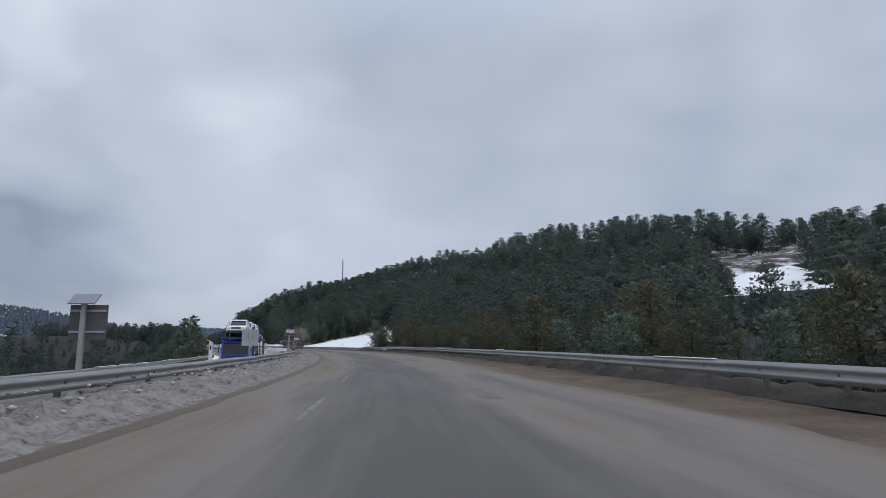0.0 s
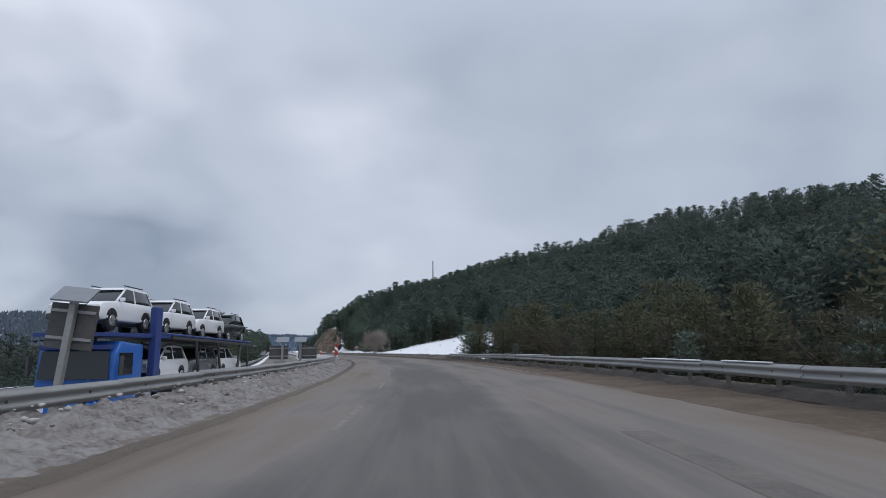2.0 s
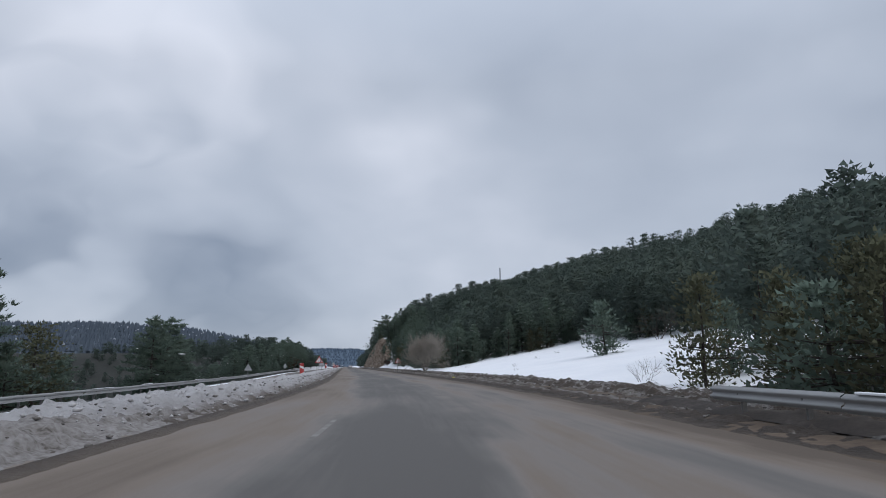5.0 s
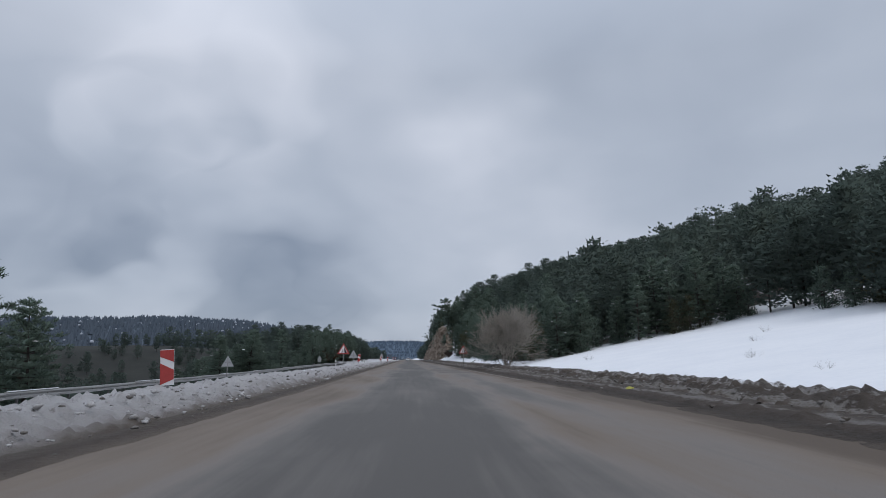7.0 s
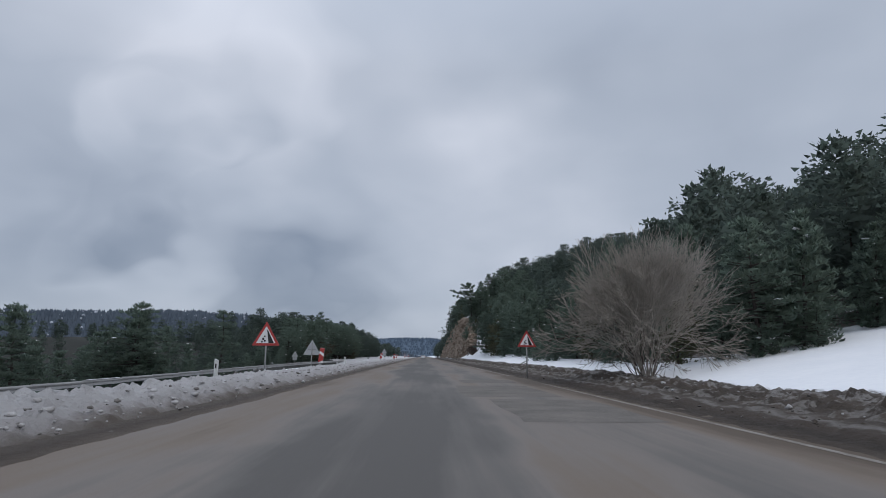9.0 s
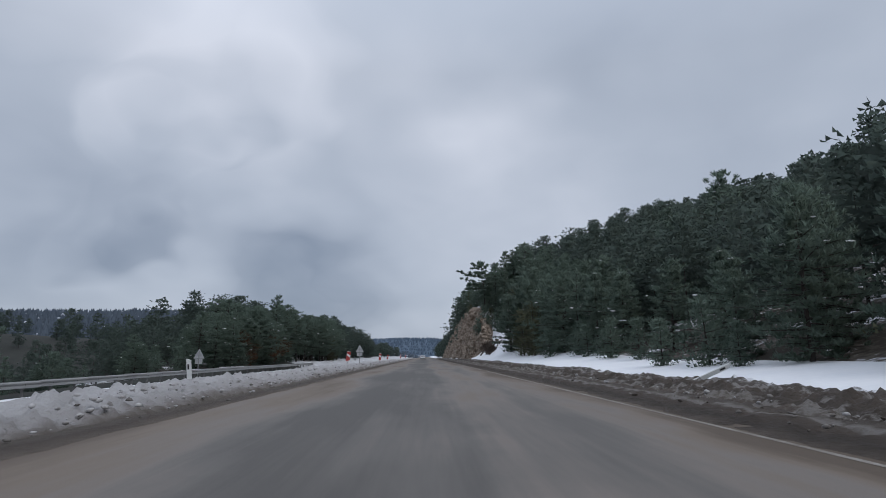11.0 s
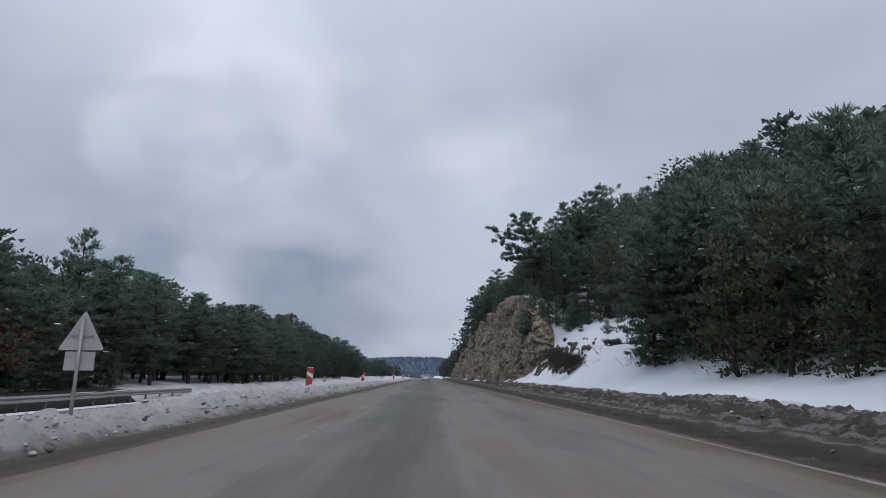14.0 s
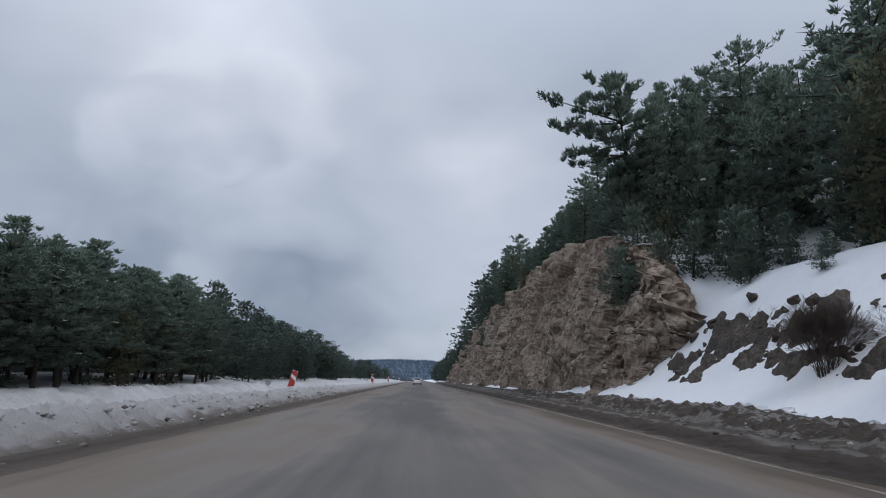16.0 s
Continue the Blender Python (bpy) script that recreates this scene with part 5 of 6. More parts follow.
scatter(PINES, 24, (260, 284), (-24.5, -19.4), (0.45, 0.67), 1.4, weights=[0.4, 0.1, 0.3, 0.1, 0.1], group=EDGE, wide=1.4)
scatter(TALL, 16, (284, 301), (-24.5, -19.6), (0.54, 0.72), 1.5, group=EDGE, wide=1.4)
scatter(TALL, 42, (300, 338), (-24.5, -18.9), (0.52, 0.74), 1.5, group=EDGE, wide=1.4)
scatter(YOUNG, 16, (190, 330), (-20.5, -18.8), (0.5, 0.9), 2.0, weights=[0.1, 0.8, 0.1], group="saplings at the forest edge")
scatter([RUSSET], 4, (246, 292), (-21, -19.2), (0.62, 0.85), 3.0, group="russet oaks")

LONE.matrix_basis = at_road(312.2, 12.4, 9.6) @ pose(0, 0, 0, 0, -4, 0)
# pines that stand out on the far side
plant(PINES[0], 114.5, -22.4, 0.74, 15, wide=1.2)
plant(PINES[0], 123.5, -21.6, 0.80, 75, wide=1.15)
plant(PINES[0], 119.0, -22.6, 0.6, 45, wide=1.3)
plant(PINES[2], 110.0, -23.4, 0.64, 140, wide=1.4)
scatter(PINES, 16, (99, 140), (-27, -20.6), (0.28, 0.44), 1.8, weights=[0.5, 0.0, 0.4, 0.0, 0.1], group=EDGE, wide=1.4)
scatter(YOUNG, 14, (98, 130), (-23, -19.8), (0.7, 1.15), 1.7, weights=[0.1, 0.8, 0.1], group="saplings at the forest edge", wide=1.4)
scatter([RUSSET], 2, (98, 108), (-21, -19.4), (0.4, 0.5), 3.0, group="russet oaks")
plant(PINES[0], 158.5, -20.6, 0.56, 5, wide=1.4)
plant(PINES[2], 148.7, -20.6, 0.78, 25, wide=1.6)
plant(PINES[0], 153.3, -20.7, 0.70, 95, wide=1.55)
plant(YOUNG[1], 141.2, 19.8, 1.45, 40, wide=1.2)
plant(BARE, 152, 31, 1.0, 0)
# broad pines at the foot of the snow slope
for s, d, k in ((277.6, 12.4, 0.74), (275.4, 14.5, 0.88), (279.8, 14.2, 0.84), (272.8, 15.6, 0.8), (277.0, 16.2, 0.95)):
    plant(PINES[0], s, d, k, s * 53, wide=1.2)
plant(PINES[0], 162.0, -23.0, 0.5, 145)
plant(PINES[4], 282.6, -21.1, 0.84, 115)
plant(PINES[1], 275.3, -21.1, 0.56, 15)
plant(BIG_BUSH, 185.0, 9.4, 0.98, 20, wide=0.84)
plant(BARE, 193.0, 12.2, 1.55, 60)
plant(BARE, 184.0, 8.9, 0.5, 10)
plant(BARE, 186.8, 9.9, 0.55, 80)
plant(BARE, 186.4, 9.6, 0.8, 140)
for s, d, k in ((314.2, 15.0, 0.82), (316.6, 13.4, 0.38), (311.8, 16.2, 0.9), (319.3, 14.4, 0.46), (309.6, 15.4, 0.62), (307.0, 17.0, 0.8), (317.8, 16.4, 0.72)):
    plant(PINES[int(s * 7) % 5], s, d, k, s * 37)
# olive young pines in front of the dark ones
for s, d, k, j in ((270.4, 13.0, 1.0, 2), (267.4, 13.4, 1.1, 2), (263.8, 13.2, 0.9, 0), (298.0, 16.6, 1.15, 2), (293.0, 17.0, 1.1, 2)):
    plant(YOUNG[j], s, d, k, s * 43, wide=1.2)
# a tall pine over the forest beside the straight
plant(TALL[1], 250.3, 29.4, max(0.5, (18.9 - float(ground_z(250.3, 29.4))) / 12.0), 70, wide=1.1)
plant(DENSE, 294.6, 10.9, 0.86, 30)
plant(DENSE, 290.4, 10.9, 0.70, 130, wide=1.35)
plant(YOUNG[1], 310.6, 12.3, 1.35, 30, z=6.6)
plant(YOUNG[1], 310.2, 10.9, 0.85, 130, z=5.6, wide=1.6)
plant(YOUNG[1], 308.9, 11.2, 0.7, 30, z=4.9, wide=1.6)
plant(YOUNG[0], 309.6, 13.4, 0.9, 10, z=6.2)
for s, d, k in ((312.5, 13.4, 1.2), (314.6, 13.2, 1.1), (311.4, 14.4, 1.3), (307.6, 13.7, 0.9), (309.0, 14.9, 1.2), (306.2, 15.2, 1.1)):
    plant(YOUNG[1], s, d, k, s * 31, wide=1.2)

plant(YOUNG[1], 308.6, 12.6, 0.9, 70, z=6.0)
scatter(YOUNG, 9, (283, 304), (13.4, 16.8), (0.18, 0.42), 1.2, weights=[0.0, 1.0, 0.0], group="saplings on the snow slope", wide=1.4)
scatter([SHRUB], 6, (281, 303), (12.2, 16.0), (0.4, 0.8), 1.5, group="shrubs on the snow slope")
for s, d, k in ((150, 14, 0.5), (158, 19, 0.5), (143, 12, 0.4), (170, 13, 0.6), (165, 24, 0.6), (287, 11.6, 1.0), (281, 12.0, 1.0), (297, 16, 0.8), (117, 11, 1.1), (119.5, 12.5, 1.0), (118, 14, 0.9)):
    plant(SHRUB, s, d, k, s * 7)
for s, d, k in ((292, 16.5, 0.5), (287, 17, 0.45), (282, 17.5, 0.4), (298, 17, 0.5), (304, 14.6, 0.9), (306, 15.2, 1.0), (302.5, 15.5, 0.7)):
    plant(YOUNG[1], s, d, k, s * 11)

# forest further off: one mass of simpler pines
FAR = []
for k in range(6):
    _, _, tri, _, soft = pine_shape(201 + k, height=11.0 + k % 3, bare=0.16 + 0.05 * (k % 3), radius=2.8 + 0.4 * (k % 2), gap=1.15, limbs=5, per_limb=1, n=7, size=0.85, spread=0.40, core=50, bough=0.24, top_flat=0.3 * (k % 3), ragged=0.9)
    FAR.append((tri, soft))


MID = []
for k in range(6):
    _, _, tri, _, soft = pine_shape(211 + k, height=11.0 + k % 3, bare=0.08 + 0.05 * (k % 3), radius=3.1 + 0.4 * (k % 2), gap=0.85, limbs=6, per_limb=2, n=6, size=0.66, spread=0.42, core=110, bough=0.17, top_flat=0.3 * (k % 3), ragged=0.9)
    MID.append((tri, soft))
FAR_LOW = []
for k in range(6):
    _, _, tri, _, soft = pine_shape(221 + k, height=11.0 + k % 3, bare=0.2, radius=2.8 + 0.4 * (k % 2), gap=1.5, limbs=5, per_limb=1, n=4, size=1.15, spread=0.5, core=24, bough=0.24, top_flat=0.3 * (k % 3), ragged=0.9)
    FAR_LOW.append((tri, soft))


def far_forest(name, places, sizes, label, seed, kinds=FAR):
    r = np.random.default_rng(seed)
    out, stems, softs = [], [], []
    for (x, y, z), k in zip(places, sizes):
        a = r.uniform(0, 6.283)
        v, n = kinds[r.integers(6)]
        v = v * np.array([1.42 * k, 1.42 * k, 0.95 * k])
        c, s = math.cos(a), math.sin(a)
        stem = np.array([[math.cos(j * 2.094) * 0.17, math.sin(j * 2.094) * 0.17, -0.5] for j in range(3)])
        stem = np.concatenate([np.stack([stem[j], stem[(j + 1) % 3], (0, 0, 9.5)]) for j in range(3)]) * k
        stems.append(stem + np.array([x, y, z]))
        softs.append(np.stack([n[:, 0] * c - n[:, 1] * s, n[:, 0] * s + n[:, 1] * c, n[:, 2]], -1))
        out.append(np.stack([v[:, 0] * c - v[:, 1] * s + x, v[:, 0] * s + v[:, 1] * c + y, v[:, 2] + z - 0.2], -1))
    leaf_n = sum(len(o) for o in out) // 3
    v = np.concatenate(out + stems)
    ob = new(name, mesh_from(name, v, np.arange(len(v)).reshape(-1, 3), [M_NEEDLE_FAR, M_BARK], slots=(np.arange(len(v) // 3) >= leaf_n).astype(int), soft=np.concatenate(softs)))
    return tagged(ob, label, "forest", kind="stuff")


def far_places(n, s_range, d_range, seed, power=1.0, keep=None):
    r = np.random.default_rng(seed)
    s, d = r.uniform(*s_range, n), d_range[0] + (d_range[1] - d_range[0]) * r.random(n) ** power
    if keep is not None:
        ok = keep(s, d)
        s, d = s[ok], d[ok]
    x, y = world_xy(s, d)
    return np.stack([x, y, ground_z(s, d)], -1), r.uniform(0.72, 1.12, len(s))


def no_clearing(s, d):
    return ~((np.abs(s - 0.95 * d - 7) < 11) & (d > 84) & (d < 136)) & ~((s > 112) & (s < 190) & (d < 40)) & ~((s < 112) & (d < 28)) & ~((s > 222) & (s < 340) & (d < 44))


def thicket(name, n, s_range, d_range, sizes, label, seed):
    places, k = far_places(n, s_range, d_range, seed)
    return far_forest(name, places, sizes[0] + (sizes[1] - sizes[0]) * (k - 0.72) / 0.4, label, seed + 1, MID)


thicket("thicket_behind_rail", 46, (8, 112), (18.5, 30), (0.46, 0.68), "dark pines behind the scrub along the guardrail", 401)
thicket("thicket_field_edge", 40, (116, 184), (34.5, 40), (0.62, 0.88), "dark pines along the upper edge of the snow field", 403)
thicket("thicket_field_corner", 18, (110, 122), (18, 35), (0.5, 0.72), "dark pines at the lower corner of the snow field", 405)
thicket("thicket_valley_edge", 34, (160, 200), (-44, -24), (0.2, 0.32), "low dark pines on the slope below the road", 409)
thicket("thicket_verge_forest", 30, (196, 250), (18, 26), (0.6, 0.88), "dark pines behind the first row beside the straight", 407)

pr, kr = far_places(2150, (-10, 420), (24, 190), 301, 1.1, no_clearing)
sr = np.hypot(pr[:, 0] - float(world_xy(40, 60)[0]), pr[:, 1] - float(world_xy(40, 60)[1]))
kr = kr * (0.78 - 0.12 * (1 - ease(50, 110, sr)))
# low growth below the clearing
cx0, cy0 = world_xy(30, 24)
cx1, cy1 = world_xy(92, 90)
along = ((pr[:, 0] - cx0) * (cx1 - cx0) + (pr[:, 1] - cy0) * (cy1 - cy0)) / math.hypot(cx1 - cx0, cy1 - cy0)
aside = np.abs((pr[:, 0] - cx0) * (cy1 - cy0) - (pr[:, 1] - cy0) * (cx1 - cx0)) / math.hypot(cx1 - cx0, cy1 - cy0)
kr = np.where((along > -6) & (along < 92) & (aside < 10), kr * 0.3, kr)
far = sr > 190
rx, ry = world_xy(np.arange(150, 430, 4.0), 24 + 0 * np.arange(150, 430, 4.0))
near = np.min(np.hypot(pr[:, :1] - rx[None], pr[:, 1:2] - ry[None]), axis=1) < 30
far_forest("forest_hillside", pr[~far & ~near], kr[~far & ~near], "dense dark pine forest on the hillside", 303)
# shorter trees at the corner of the snow field
fx, fy = world_xy(194, 32)
corner = np.hypot(pr[near][:, 0] - float(fx), pr[near][:, 1] - float(fy)) < 14
far_forest("forest_upper_edge", pr[near], kr[near] * np.where(corner, 0.9, 1.32), "dark pine forest behind the first trees", 306, MID)
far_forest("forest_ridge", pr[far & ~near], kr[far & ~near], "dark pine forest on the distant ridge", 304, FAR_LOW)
pm, km = far_places(260, (176, 420), (23, 75), 317, 1.2, no_clearing)
nearer = np.min(np.hypot(pm[:, :1] - rx[None], pm[:, 1:2] - ry[None]), axis=1) < 24
far_forest("forest_above_road", pm[~nearer], km[~nearer] * 0.85, "dense dark pine forest above the road", 319)
far_forest("forest_beside_road", pm[nearer], km[nearer] * 0.85, "dark pines beside the road", 320, MID)
p6, k6 = far_places(78, (222, 340), (26, 46), 331, 1.0)
far_forest("forest_above_cutting", p6, k6 * np.where(p6[:, 1] < float(world_xy(262, 36)[1]), 0.72, 0.98), "dark pine forest above the rock cutting", 333, MID)
p9, k9 = far_places(14, (189, 197), (13, 37), 341, 1.0)
far_forest("forest_edge_field", p9, k9 * 0.62, "dark pines at the end of the snow field", 343, MID)
p7, k7 = far_places(95, (226, 385), (-34, -21.5), 335, 1.0, lambda s, d: (s > 335) | (d < -24.5))
k7 = k7 * np.interp(p7[:, 1], [float(world_xy(q, -25)[1]) for q in (238, 256, 275, 276)], [0.28, 0.5, 0.6, 1.0])
p10, k10 = far_places(60, (338, 450), (-29, -19.4), 351, 1.0)
far_forest("forest_along_road", p10, k10 * 0.84, "dark pines along the opposite carriageway", 353, MID)
far_forest("forest_behind_edge", p7, k7 * 0.78, "dark pine forest behind the first row of trees", 337, MID)
p2, k2 = far_places(340, (372, 760), (11.5, 60), 305, 1.6)
far_forest("forest_beyond_cutting", p2, k2 * 0.9, "dark pine forest along the far end of the road", 307, FAR_LOW)
p3, k3 = far_places(540, (95, 760), (-84, -20), 309, 1.5, lambda s, d: (s > 226) & (d < -27) & ((d > -48) | (s > 330)) | (s < 226) & (d < -36) & (s > 100 - d * 0.2) | (s > 372))
far_forest("forest_left", p3, k3 * np.where(p3[:, 2] < -1, 0.36, 0.7) * np.interp(p3[:, 1], [float(world_xy(q, -30)[1]) for q in (250, 272, 292)], [0.2, 0.5, 1.0]), "dark pine forest beyond the opposite carriageway", 311, FAR_LOW)
p5, k5 = far_places(190, (0, 118), (27, 48), 321, 1.0, lambda s, d: np.abs(s - 0.95 * d - 9) > 12)
far_forest("forest_behind_scrub", p5, k5 * 0.62, "dark pine forest behind the roadside scrub", 323)
p8, k8 = far_places(480, (90, 300), (-130, -34), 345, 1.0, lambda s, d: ground_z(s, d) < -3.0)
p11, k11 = far_places(130, (180, 300), (-72, -28), 355, 1.0)
far_forest("young_forest_slope", p11, k11 * 0.27, "young dark pines below the road", 357)
far_forest("forest_slope", p8, k8 * 0.4, "dark pine forest on the slope below the road", 347)
p12, k12 = far_places(420, (40, 300), (-290, -60), 361, 1.0)
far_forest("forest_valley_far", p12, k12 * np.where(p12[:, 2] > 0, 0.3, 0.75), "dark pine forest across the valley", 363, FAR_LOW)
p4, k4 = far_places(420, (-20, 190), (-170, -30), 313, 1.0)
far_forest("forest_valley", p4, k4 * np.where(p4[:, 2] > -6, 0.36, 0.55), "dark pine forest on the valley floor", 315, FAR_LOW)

# snow lying on the brow of the cutting
r = np.random.default_rng(52)
bs, bd = r.uniform(310.4, 312.8, 18), r.uniform(12.0, 13.4, 18)
bx, by = world_xy(bs, bd)
blobs("snow_on_brow", np.stack([bx, by, np.maximum(cliff_top(bs), ground_z(bs, bd)) - 0.02], -1), r.uniform(0.25, 0.5, 18), M_SNOW, flat=0.32, seed=53, jag=0.4, label="white snow lying on the brow of the rock face", category="snow patch", smooth=True)

# snow caught in the crowns
r = np.random.default_rng(44)
pick = r.permutation(len(pr))[:230]
sp = pr[pick] + np.stack([r.normal(size=230) * 0.8 - 1.7, r.normal(size=230) * 0.8 - 1.1, kr[pick] * r.uniform(5, 9, 230)], -1)
blobs("snow_on_crowns", sp, 0.15 + 0.42 * r.random(230) ** 3, M_SNOW, flat=0.4, seed=47, jag=0.7, label="white snow clumps caught in pine crowns", category="snow clumps")

# mast on the ridge
mx, my = world_xy(596, 131)
mast = thing("radio_mast", pose(float(mx), float(my), 52), "thin grey steel mast above the ridge", "mast")
part("mast_pole", tube((0, 0, -10), (0, 0, 36), 0.8, 0.5, 6), M_MAST, mast)

# ---- guardrails ----
WAVE = [(0.0, 0.004), (0.018, 0.012), (0.055, 0.078), (0.095, 0.083), (0.128, 0.030), (0.155, 0.016), (0.182, 0.030), (0.215, 0.083), (0.255, 0.078), (0.292, 0.012), (0.31, 0.004)]


def beam_mesh(length=4.06):
    """A W-beam panel: its face towards -x, its top at z = 0."""
    prof = [(0.05 - b, -a) for a, b in WAVE]
    ys = np.linspace(-length / 2, length / 2, 3)
    v, n = [], len(prof)
    for off in (0.0, 0.006):
        for y in ys:
            v += [(x + off, y, z) for x, z in prof]
    f = []
    for sheet_i in range(2):
        for j in range(2):
            for i in range(n - 1):
                a = sheet_i * 3 * n + j * n + i
                f.append((a, a + 1, a + n + 1, a + n) if sheet_i else (a, a + n, a + n + 1, a + 1))
    return mesh_from("beam", v, f, M_GALV, smooth=True)


BEAM = beam_mesh()
POST = finish(box(0.10, 0.06, 1.0, 0, 0, -1.0, 0.006), "post", M_POST)
SPACER = finish(box(0.12, 0.05, 0.22, 0.0, 0, -0.27, 0.004), "spacer", M_POST)
CAP = finish(box(0.10, 3.9, 0.035, 0.04, 0, 0.0, 0.012), "snow_cap", M_SNOW)


def guardrail(name, s0, s1, d, top, side, label, snow=0.0, seed=1, sway=0.008):
    """Panels of 4 m with a post each 2 m. side: 1 where the face looks to the road on its left, -1 to the right."""
    rail = thing(name, Matrix(), label, "guardrail")
    r = np.random.default_rng(seed)
    s = s0
    while s < s1:
        z = top(s) + r.normal() * sway
        m = at_road(s, d, z, 0 if side > 0 else 180) @ pose(0, 0, 0, r.normal() * 0.12, r.normal() * 1.0, r.normal() * 0.1)
        part("beam", BEAM, M_GALV, rail, m=m)
        for o in (-1.0, 1.0):
            part("post", POST, M_POST, rail, m=at_road(s + o, d + side * 0.15, z - 0.02))
            part("spacer", SPACER, M_POST, rail, m=at_road(s + o, d + side * 0.08, z - 0.02))
        if r.random() < snow:
            part("snow_cap", CAP, M_SNOW, rail, "thin strip of snow", m=m @ Matrix.Diagonal((1, r.uniform(0.4, 1), r.uniform(0.5, 1.2), 1)))
        s += 4.0
    return rail


guardrail("guardrail", -30, 103, 6.7, lambda s: 0.76 - 0.06 * float(ease(70, 100, s)), 1, "long galvanised W-beam guardrail beside the dirt verge", snow=0.25, seed=2)
guardrail("guardrail", -34, 98, -5.95, lambda s: 0.62 + 0.05 * float(ease(30, 80, s)), -1, "galvanised W-beam guardrail half buried in grey snow on the median", snow=0.0, seed=3)
guardrail("guardrail", -30, 292, -17.4, lambda s: float(opposite_z(s)) + 0.72, -1, "galvanised W-beam guardrail beyond the opposite carriageway", snow=0.35, seed=4)

# ---- signs ----


def triangle(w, cut=0.0):
    """A triangle that stands on its base, centred on z = 0 at a third of its height, shrunk inwards by cut."""
    h = w * 0.866
    k = 1 - cut * 3.0 / h
    return [(-w / 2 * k, -h / 3 * k), (w / 2 * k, -h / 3 * k), (0, 2 * h / 3 * k)]


def round_outline(pts, r=0.06, n=4):
    out = []
    for i, p in enumerate(pts):
        a, b, c = Vector(pts[i - 1]), Vector(p), Vector(pts[(i + 1) % len(pts)])
        u, v = (a - b).normalized() * r, (c - b).normalized() * r
        for k in range(n + 1):
            t = k / n
            q = (b + u) * (1 - t) ** 2 + b * 2 * t * (1 - t) + (b + v) * t * t
            out.append((q.x, q.y))
    return out


def falling_rocks_sign(s, d, base, centre_z, width, mirrored=False, label="", group=""):
    sign = thing("warning_sign", at_road(s, d, base), label, "road sign", group)
    part("pole", tube((0, 0.05, -0.3), (0, 0.05, centre_z - base + 0.25), 0.035, 0.035, 10), M_GALV, sign, smooth=True)
    up = Matrix.Translation((0, 0, centre_z - base))
    board = part("board", prism(round_outline(triangle(width)), 0.012), M_RED, sign, "red-bordered triangular plate", m=up)
    part("face", prism(round_outline(triangle(width, width * 0.085), 0.03), 0.006, y=-0.011), M_WHITE, board, "white inner face")
    k = width * (-1 if mirrored else 1)
    part("slope_symbol", prism([(0.02 * k, 0.30 * width), (0.09 * k, 0.20 * width), (0.29 * k, -0.20 * width), (0.10 * k, -0.20 * width), (0.07 * k, -0.02 * width)], 0.005, y=-0.018), M_BLACK, board, "black cliff symbol")
    for a, b, q in ((-0.05, 0.04, 0.035), (-0.10, -0.05, 0.045), (-0.04, -0.12, 0.04), (-0.14, -0.15, 0.035)):
        bm = bmesh.new()
        bmesh.ops.create_cone(bm, cap_ends=True, segments=7, radius1=q * width, radius2=q * width, depth=0.005, matrix=Matrix.Translation((a * k, -0.018, b * width)) @ pose(0, 0, 0, 90, 0, 0))
        part("rock_symbol", bm, M_BLACK, board, "black rock symbol")
    return sign


def sign_from_behind(s, d, base, centre_z, width, label, shape="triangle", plate=0.0, turn=0.0, group="signs for the opposite carriageway"):
    sign = thing("sign_back", at_road(s, d, base, turn), label, "road sign", group)
    part("pole", tube((0, 0, -0.3), (0, 0, centre_z - base + width * 0.4), 0.035, 0.035, 10), M_GALV, sign, smooth=True)
    if shape == "triangle":
        out = round_outline(triangle(width))
    elif shape == "round":
        out = [(math.cos(i * 0.3927) * width / 2, math.sin(i * 0.3927) * width / 2) for i in range(16)]
    else:
        out = [(-width / 2, -width / 2), (width / 2, -width / 2), (width / 2, width / 2), (-width / 2, width / 2)]
    part("board", prism(out, 0.012, y=0.05), M_SIGN_BACK, sign, "plain grey back of a sign plate", m=Matrix.Translation((0, 0, centre_z - base)))
    part("rib", box(width * 0.5, 0.02, 0.04, 0, 0.03, centre_z - base), M_GALV, sign)
    if plate:
        part("lower_plate", prism([(-width * 0.32, -plate / 2), (width * 0.32, -plate / 2), (width * 0.32, plate / 2), (-width * 0.32, plate / 2)], 0.012, y=0.05), M_SIGN_BACK, sign, m=Matrix.Translation((0, 0, centre_z - base - width * 0.30 - plate * 0.55)))
    return sign


def chevron_marker(s, d, base, height, width, lean=0.0, turn=0.0, group="red and white markers"):
    sign = thing("chevron_marker", at_road(s, d, base, turn) @ pose(0, 0, 0, 0, lean, 0), "red and white striped hazard marker on the snowy median", "road marker", group)
    part("pole", box(0.06, 0.05, height * 0.7, 0, 0.05, -0.35), M_GALV, sign)
    board = part("board", prism([(-width / 2, 0), (width / 2, 0), (width / 2, height), (-width / 2, height)], 0.02), M_WHITE, sign, "white plate with red arrow bands", m=Matrix.Translation((0, 0, 0.12)))
    w, h = width / 2, height
    for pts in ([(-w, h * 0.98), (-w, h * 0.80), (w, h * 0.64), (w, h * 0.98)], [(-w, h * 0.62), (w, h * 0.42), (w, h * 0.16), (-w, h * 0.02)]):
        part("red_band", prism(pts, 0.006, y=-0.014), M_RED, board)
    return sign


